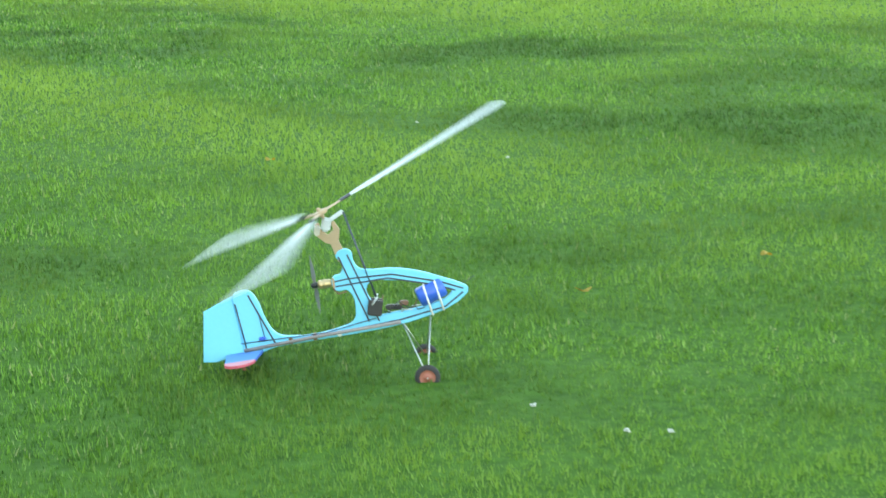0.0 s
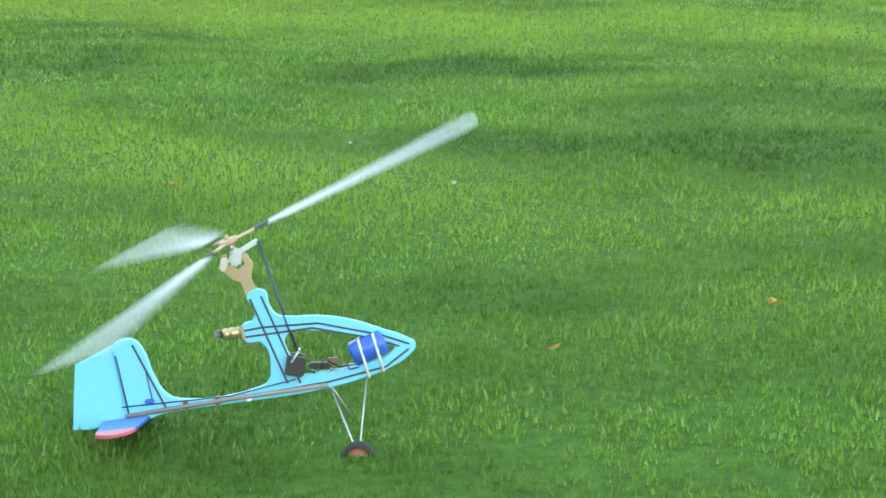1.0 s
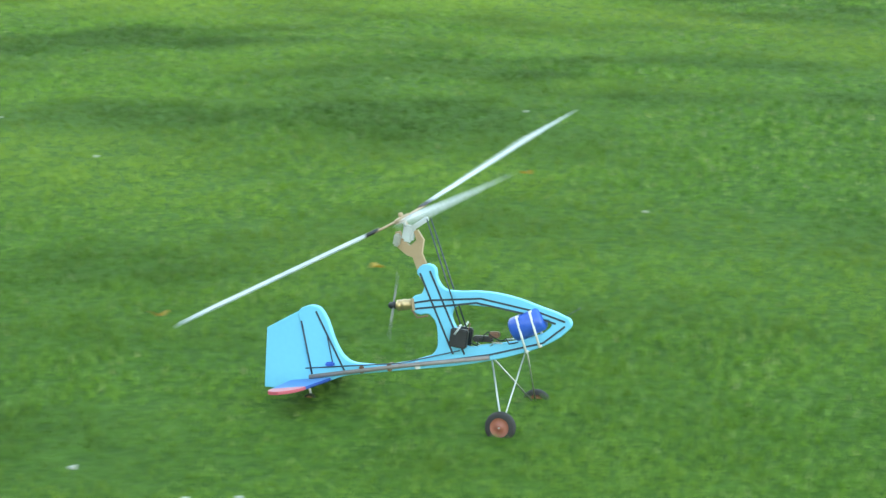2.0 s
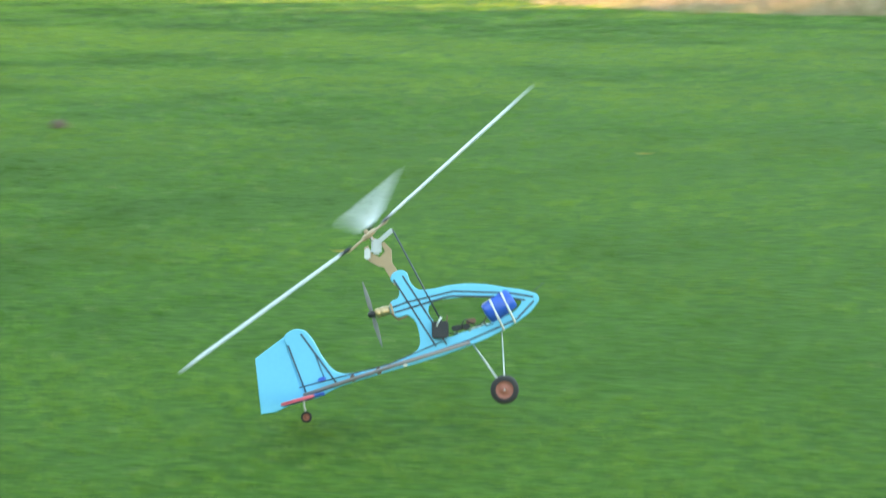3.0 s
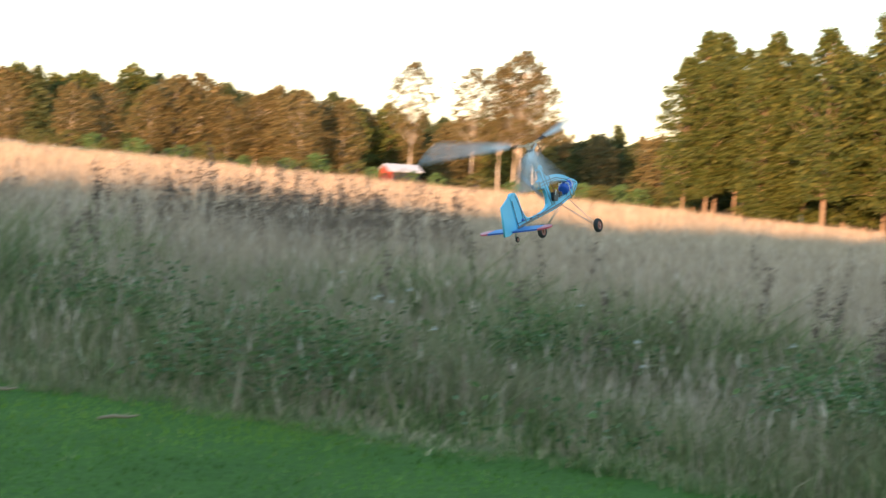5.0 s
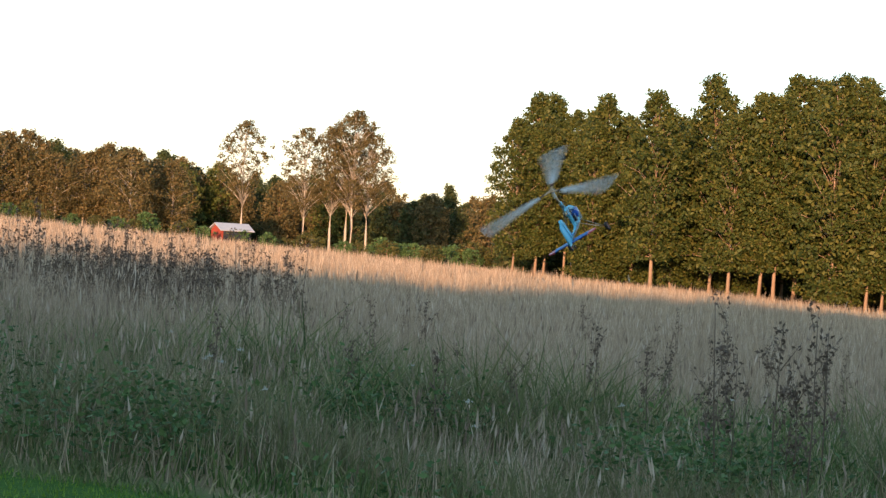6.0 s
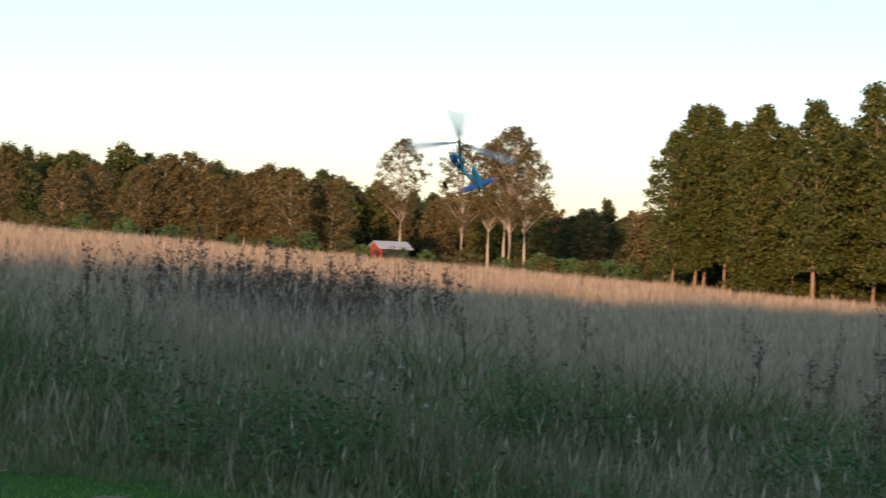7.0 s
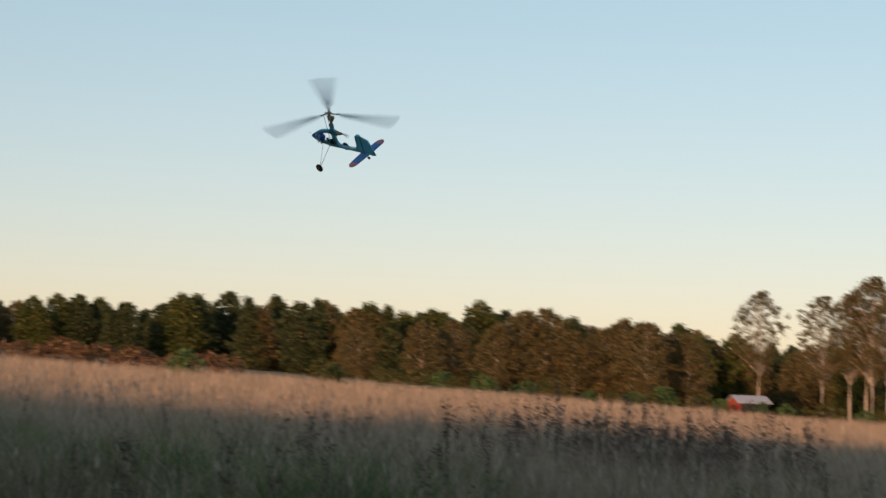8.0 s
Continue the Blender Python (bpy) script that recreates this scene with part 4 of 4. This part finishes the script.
def bushes():
    r = random.Random(12)
    kinds = [tree("bush", 2.6, 1.8, 0.0, 40, 0.15, MAT_BARK, m, lab, 220 + k, 0.05, per=36) for k, (m, lab) in enumerate(((MAT_BUSH, "low olive-green bush at the wood edge"), (MAT_WEED, "low dark green bush at the wood edge")))]
    places = [(-20.2, 150, 0.8), (-16.2, 210, 0.9), (-15.9, 212, 0.8)]
    places += [(-14.5 + 0.55 * k + r.uniform(-0.2, 0.2), 258 + r.uniform(-5, 5), r.uniform(0.5, 1.0)) for k in range(34)]
    places += [(0.4 + 0.3 * k + r.uniform(-0.1, 0.1), 262 + r.uniform(-4, 4), r.uniform(0.7, 1.2)) for k in range(13)]
    grove(kinds, places, "bushes along the wood's edge")
    scrub = [tree("scrub_bush", 2.4, 2.2, 0.0, 36, 0.16, MAT_BARK, MAT_SCRUB, "rust-brown scrub bush on a field bank", 230, 0.05, per=36)]
    places = [(-47 + 0.62 * k + r.uniform(-0.2, 0.2), 125 + r.uniform(-2, 2), r.uniform(0.6, 0.95)) for k in range(17)]
    places += [(-25.5 + 0.6 * k + r.uniform(-0.2, 0.2), 200 + r.uniform(-6, 6), r.uniform(0.6, 1.1)) for k in range(12)]
    grove(scrub, places, "brown scrub")


bushes()


# ---- weeds and small things in the grass ----
MAT_STALK = worn("dry_brown_stalk", (0.12, 0.085, 0.060), (0.19, 0.13, 0.09), 40, 0.85)
MAT_HEAD = leafy("brown_seed_heads", [(0.0, (0.09, 0.062, 0.047)), (0.7, (0.18, 0.125, 0.092)), (1.0, (0.28, 0.21, 0.16))])
MAT_PETAL = worn("white_petals", (0.55, 0.55, 0.50), (0.45, 0.44, 0.40), 60, 0.7)
MAT_YELLOW = worn("yellow_leaf", (0.62, 0.42, 0.06), (0.50, 0.30, 0.05), 60, 0.6)
MAT_STICK = worn("dry_stick", (0.34, 0.25, 0.16), (0.24, 0.17, 0.11), 30, 0.85)
MAT_MUD = worn("bare_earth", (0.10, 0.070, 0.050), (0.16, 0.11, 0.08), 20, 0.95)


def weed(seed, height, label):
    """A dead dock or thistle: a branching stalk with seed heads."""
    r = random.Random(seed)
    top = tagged(new("tall_weed"), label, "weed")
    bm, p = bmesh.new(), []
    limb(bm, [(0, 0, -0.05), (r.uniform(-0.03, 0.03), r.uniform(-0.03, 0.03), height * 0.5), (r.uniform(-0.06, 0.06), r.uniform(-0.06, 0.06), height)], [0.006, 0.005, 0.002], 5)
    for k in range(9):
        z = height * r.uniform(0.35, 0.95)
        a, l = r.uniform(0, 6.28), r.uniform(0.06, 0.20)
        e = Vector((l * math.cos(a) * 0.7, l * math.sin(a) * 0.7, z + l))
        limb(bm, [(0, 0, z), e], [0.003, 0.0015], 4)
        for _ in range(12):
            q = Vector((0, 0, z)).lerp(e, r.uniform(0.3, 1.1))
            p.append(q + Vector((r.gauss(0, 0.012), r.gauss(0, 0.012), r.gauss(0, 0.02))))
    for _ in range(26):
        p.append(Vector((r.gauss(0, 0.018), r.gauss(0, 0.018), height * r.uniform(0.75, 1.03))))
    part("stalk", bm, MAT_STALK, top)["kind"] = "stuff"
    v, f = [], []
    for q in p:
        u = Vector((r.gauss(0, 1), r.gauss(0, 1), r.gauss(0, 1))).normalized() * r.uniform(0.010, 0.022)
        w = u.cross(Vector((r.gauss(0, 1), r.gauss(0, 1), r.gauss(0, 1)))).normalized() * 0.009
        k = len(v)
        v += [q - u, q + w, q + u, q - w]
        f.append((k, k + 1, k + 2, k + 3))
    head = new("seed_head", mesh_of("seed_head", v, f, MAT_HEAD))
    head.parent = top
    head["kind"] = "stuff"
    return top


def weeds():
    r = random.Random(31)
    kinds = [weed(300 + k, h, "dead brown weed stalk with seed heads in the meadow") for k, h in enumerate((0.95, 1.1, 0.85, 1.2))]
    places = []
    for k in range(150):     # the dark stand in mid meadow
        places.append((r.triangular(-12.5, -1.2, -5.5), r.uniform(23, 32), r.uniform(0.80, 1.18)))
    for k in range(60):
        places.append((r.uniform(-30, 14), r.uniform(14, 30), r.uniform(0.65, 1.0)))
    places += [(10.4, 12.6, 1.05), (10.7, 12.9, 0.95), (10.1, 13.2, 0.85), (12.0, 12.2, 1.1), (12.5, 12.5, 1.2), (12.9, 12.0, 1.15), (12.3, 13.0, 1.0), (13.3, 12.8, 1.1), (-12.6, 16.0, 1.1), (-13.3, 16.8, 0.95), (-16.5, 17.5, 1.0), (2.2, 14.0, 0.8), (4.4, 15.0, 0.8), (-0.3, 14.5, 0.75)]
    grove(kinds, places, "dead weed stalks")


def scatter(name, places, build, label, category, group):
    first = None
    for az, d, turn, lift in places:
        m = spot(az, d, -lift, turn)
        if first is None:
            first = build()
            tagged(first, label, category, group)
            first.matrix_basis = m
        else:
            copy_thing(first, m)


def flower_head():
    top = new("white_flower")
    bm = bmesh.new()
    r = random.Random(5)
    for _ in range(16):
        c = Vector((r.gauss(0, 0.012), r.gauss(0, 0.012), r.gauss(0, 0.005)))
        bmesh.ops.create_icosphere(bm, subdivisions=1, radius=r.uniform(0.003, 0.006), matrix=Matrix.Translation(c))
    part("flower", bm, MAT_PETAL, top)
    bm = bmesh.new()
    limb(bm, [(0, 0, 0), (0.004, 0, -0.30), (0, 0, -0.62)], [0.002, 0.002, 0.0025], 5)
    part("stem", bm, MAT_STALK, top)
    return top


def clover_head():
    top = new("clover_flower")
    bm = bmesh.new()
    r = random.Random(6)
    for _ in range(10):
        bmesh.ops.create_icosphere(bm, subdivisions=1, radius=0.003, matrix=Matrix.Translation((r.gauss(0, 0.004), r.gauss(0, 0.004), abs(r.gauss(0, 0.004)))))
    part("flower", bm, MAT_PETAL, top)
    bm = bmesh.new()
    limb(bm, [(0, 0, 0), (0, 0, -0.06)], [0.0012, 0.0012], 5)
    part("stem", bm, MAT_WEED, top)
    return top


def dry_leaf():
    bm = bmesh.new()
    ring = []
    for k in range(10):
        a = 2 * math.pi * k / 10
        ring.append(bm.verts.new((0.030 * math.cos(a), 0.019 * math.sin(a), 0.008 * math.cos(2 * a))))
    mid = bm.verts.new((0, 0, -0.004))
    for k in range(10):
        bm.faces.new((mid, ring[k], ring[(k + 1) % 10]))
    bmesh.ops.solidify(bm, geom=bm.faces[:], thickness=0.0012)
    me = bpy.data.meshes.new("fallen_leaf")
    bm.to_mesh(me)
    bm.free()
    me.materials.append(MAT_YELLOW)
    return new("fallen_leaf", me)


def stick_piece():
    bm = bmesh.new()
    limb(bm, [(-0.11, 0, 0), (-0.03, 0.012, 0.008), (0.05, 0.0, 0.004), (0.11, 0.014, 0.012)], [0.009, 0.011, 0.009, 0.005], 7)
    limb(bm, [(0.02, 0.004, 0.004), (0.07, 0.05, 0.02)], [0.005, 0.002], 5)
    me = bpy.data.meshes.new("dead_stick")
    bm.to_mesh(me)
    bm.free()
    me.materials.append(MAT_STICK)
    return new("dead_stick", me)


def earth_mound():
    bm = bmesh.new()
    bmesh.ops.create_icosphere(bm, subdivisions=3, radius=1)
    for v in bm.verts:
        k = 1 + 0.25 * noise.noise(v.co * 2.3) + 0.12 * noise.noise(v.co * 7)
        v.co = Vector((v.co.x * 0.05 * k, v.co.y * 0.04 * k, v.co.z * 0.045 * k))
    me = bpy.data.meshes.new("earth_mound")
    bm.to_mesh(me)
    bm.free()
    me.materials.append(MAT_MUD)
    return new("earth_mound", me)


weeds()
rs = random.Random(77)
scatter("white_flower", [(rs.uniform(-6, 11), rs.uniform(12, 17), rs.uniform(0, 6), rs.uniform(0.40, 0.62)) for _ in range(12)], flower_head, "small white flower cluster among the meadow grass", "flower", "white meadow flowers")
scatter("clover_flower", [(-96.0, 5.0, 0, 0.05), (-94.8, 5.0, 1, 0.05)] + [(rs.uniform(-113, -84), rs.uniform(5, 11), rs.uniform(0, 6), 0.045) for _ in range(5)], clover_head, "small white clover flower in the lawn", "flower", "clover in the lawn")
scatter("fallen_leaf", [(-92.1, 7.2, 0.4, 0.05), (-97.2, 6.6, 2.0, 0.05), (-106.0, 9.5, 1.0, 0.05), (-54.1, 12.3, 0.5, 0.05), (-43.5, 8.6, 1.5, 0.05), (-88.5, 9.0, 2.5, 0.05), (-47.5, 9.4, 0.2, 0.05), (-62, 9.0, 1.1, 0.05)], dry_leaf, "small fallen yellow leaf on the lawn", "leaf", "fallen leaves")
scatter("dead_stick", [(-15.15, 11.2, 0.2, 0.05), (-11.7, 10.6, 0.5, 0.03), (-13.5, 13.0, 0.4, 0.06), (-16.8, 13.4, 2.6, 0.05)], stick_piece, "short pale dead stick lying in the grass", "stick", "dead sticks")
scatter("earth_mound", [(-41.2, 8.8, 0.0, 0.005), (-69.4, 14.5, 1.0, 0.015), (-38.6, 14.5, 0.5, 0.015), (-13.2, 13.2, 1.0, 0.05)], earth_mound, "low mound of bare brown earth", "earth", "earth mounds")


# ---- what moves ----
def attitude(x, y, z, heading, pitch, bank):
    """Pose of the aircraft: nose along the compass heading, nose up by pitch, right side down by bank."""
    h, p, b = radians(heading), radians(pitch), radians(bank)
    f = Vector((math.sin(h) * math.cos(p), math.cos(h) * math.cos(p), math.sin(p)))
    l = Vector((-math.cos(h), math.sin(h), 0))
    u = f.cross(l)
    l2 = l * math.cos(b) + u * math.sin(b)
    u2 = f.cross(l2)
    return Matrix(((f.x, l2.x, u2.x, x), (f.y, l2.y, u2.y, y), (f.z, l2.z, u2.z, z), (0, 0, 0, 1)))


FLIGHT = [
    (0.0, attitude(-5.663, -1.356, 0.406, -12.5, 8.4, -1.0)),
    (0.5, attitude(-5.717, -1.365, 0.400, -11.7, 9.1, -1.0)),
    (1.0, attitude(-5.811, -1.353, 0.396, -11.1, 7.3, -2.4)),
    (1.5, attitude(-5.823, -0.911, 0.406, 4.2, 9.0, -1.4)),
    (2.8, attitude(-5.641, 2.313, 0.460, 26.7, 8.8, -9.1)),
    (3.0, attitude(-5.436, 3.153, 0.498, 29.9, 14.2, -10.5)),
    (3.2, attitude(-5.204, 4.073, 0.551, 30.0, 20.1, -5.6)),
    (3.5, attitude(-4.514, 5.132, 0.743, 34.7, 20.5, 6.8)),
    (3.7, attitude(-3.977, 5.786, 0.825, 31.9, 18.4, -2.7)),
    (4.0, attitude(-3.083, 6.648, 0.963, 27.0, 11.1, -10.0)),
    (4.2, attitude(-2.468, 7.221, 1.027, 28.1, 7.9, -11.0)),
    (4.5, attitude(-1.537, 8.120, 1.086, 30.0, 10.6, -4.0)),
    (4.8, attitude(-0.589, 9.217, 1.231, 32.7, 13.9, -1.0)),
    (5.0, attitude(0.065, 9.988, 1.367, 29.1, 14.4, -8.9)),
    (5.2, attitude(0.720, 10.778, 1.536, 25.4, 12.1, -21.4)),
    (6.3, attitude(1.574, 16.431, 1.714, -0.8, 13.0, -36.0)),
    (6.5, attitude(1.013, 17.428, 1.752, -14.4, 14.2, -27.5)),
    (7.0, attitude(-0.653, 19.371, 2.325, -27.5, 19.2, -23.9)),
    (7.5, attitude(-2.605, 18.887, 3.063, -38.1, 14.6, -28.1)),
    (7.8, attitude(-3.859, 17.274, 3.601, -50.2, 12.7, -35.3)),
    (8.0, attitude(-4.584, 16.009, 3.595, -56.9, 11.0, -40.5)),
]
# the rotor's turn, and how far its head leans aft and to the side
ROTOR_T = [0, 0.5, 1.0, 1.5, 2.8, 3.0, 3.2, 3.5, 3.7, 4.0, 4.5, 4.8, 5.0, 5.2, 6.3, 6.5, 7.0, 7.5, 8.0]
ROTOR_PHASE = [13, 2, 1, 117, 51, 89, 54, 112, 102, 67, 71, 66, 93, 66, 64, 18, 103, 80, 85]
ROTOR_RATE = [2450, 2450, 2500, 2500, 2550, 2600, 2600, 2600, 2600, 2600, 2600, 2600, 2600, 2600, 2600, 2600, 2650, 2650, 2650]
ROTOR_AFT = [22.5, 20.5, 20.5, 18.5, 25.5, 25.5, 25, 25.5, 23, 22, 21, 21, 17, 16, 17, 12, 13, 15.7, 14.3]
ROTOR_SIDE = [-4.5, -5, -7.5, -7, -11, -10.5, -10, 1, 0, -4, -2, 3, -2, 1, -11, -15, -21, -13.5, -13.5]
# the blades flap up as the rotor takes the weight
FLAP = [(0.0, 0.4), (1.5, 0.6), (2.8, 4.0), (3.0, 4.6), (3.5, 4.0), (4.0, 1.8), (5.0, 1.8), (6.5, 2.2), (8.0, 1.8)]


def motions():
    walk(gyro, FLIGHT)
    turn = [ROTOR_PHASE[0]]
    for k in range(1, len(ROTOR_T)):
        want = turn[-1] + (ROTOR_RATE[k] + ROTOR_RATE[k - 1]) / 2 * (ROTOR_T[k] - ROTOR_T[k - 1])
        turn.append(ROTOR_PHASE[k] + 120 * round((want - ROTOR_PHASE[k]) / 120))
    spin, airscrew = [], []
    for k in range(241):
        t = k / 30
        ta, tb = radians(np.interp(t, ROTOR_T, ROTOR_AFT)), radians(np.interp(t, ROTOR_T, ROTOR_SIDE))
        up = Vector((-math.sin(ta), math.sin(tb), 1)).normalized()
        e1 = (Vector((1, 0, 0)) - up * up.x).normalized()
        e2 = up.cross(e1)
        base = Matrix(((e1.x, e2.x, up.x, HUB.x), (e1.y, e2.y, up.y, HUB.y), (e1.z, e2.z, up.z, HUB.z), (0, 0, 0, 1)))
        spin.append((t, base @ Matrix.Rotation(radians(float(np.interp(t, ROTOR_T, turn))), 4, "Z")))
        airscrew.append((t, Matrix.Translation(PROP) @ Matrix.Rotation(radians(80 * k + 20), 4, "X")))
    walk(gyro_rotor, spin)
    for ob, turn in gyro_blades:
        walk(ob, [(t, turn @ Matrix.Rotation(radians(-a), 4, "Y") @ turn.inverted()) for t, a in FLAP])
    walk(gyro_prop, airscrew)


motions()
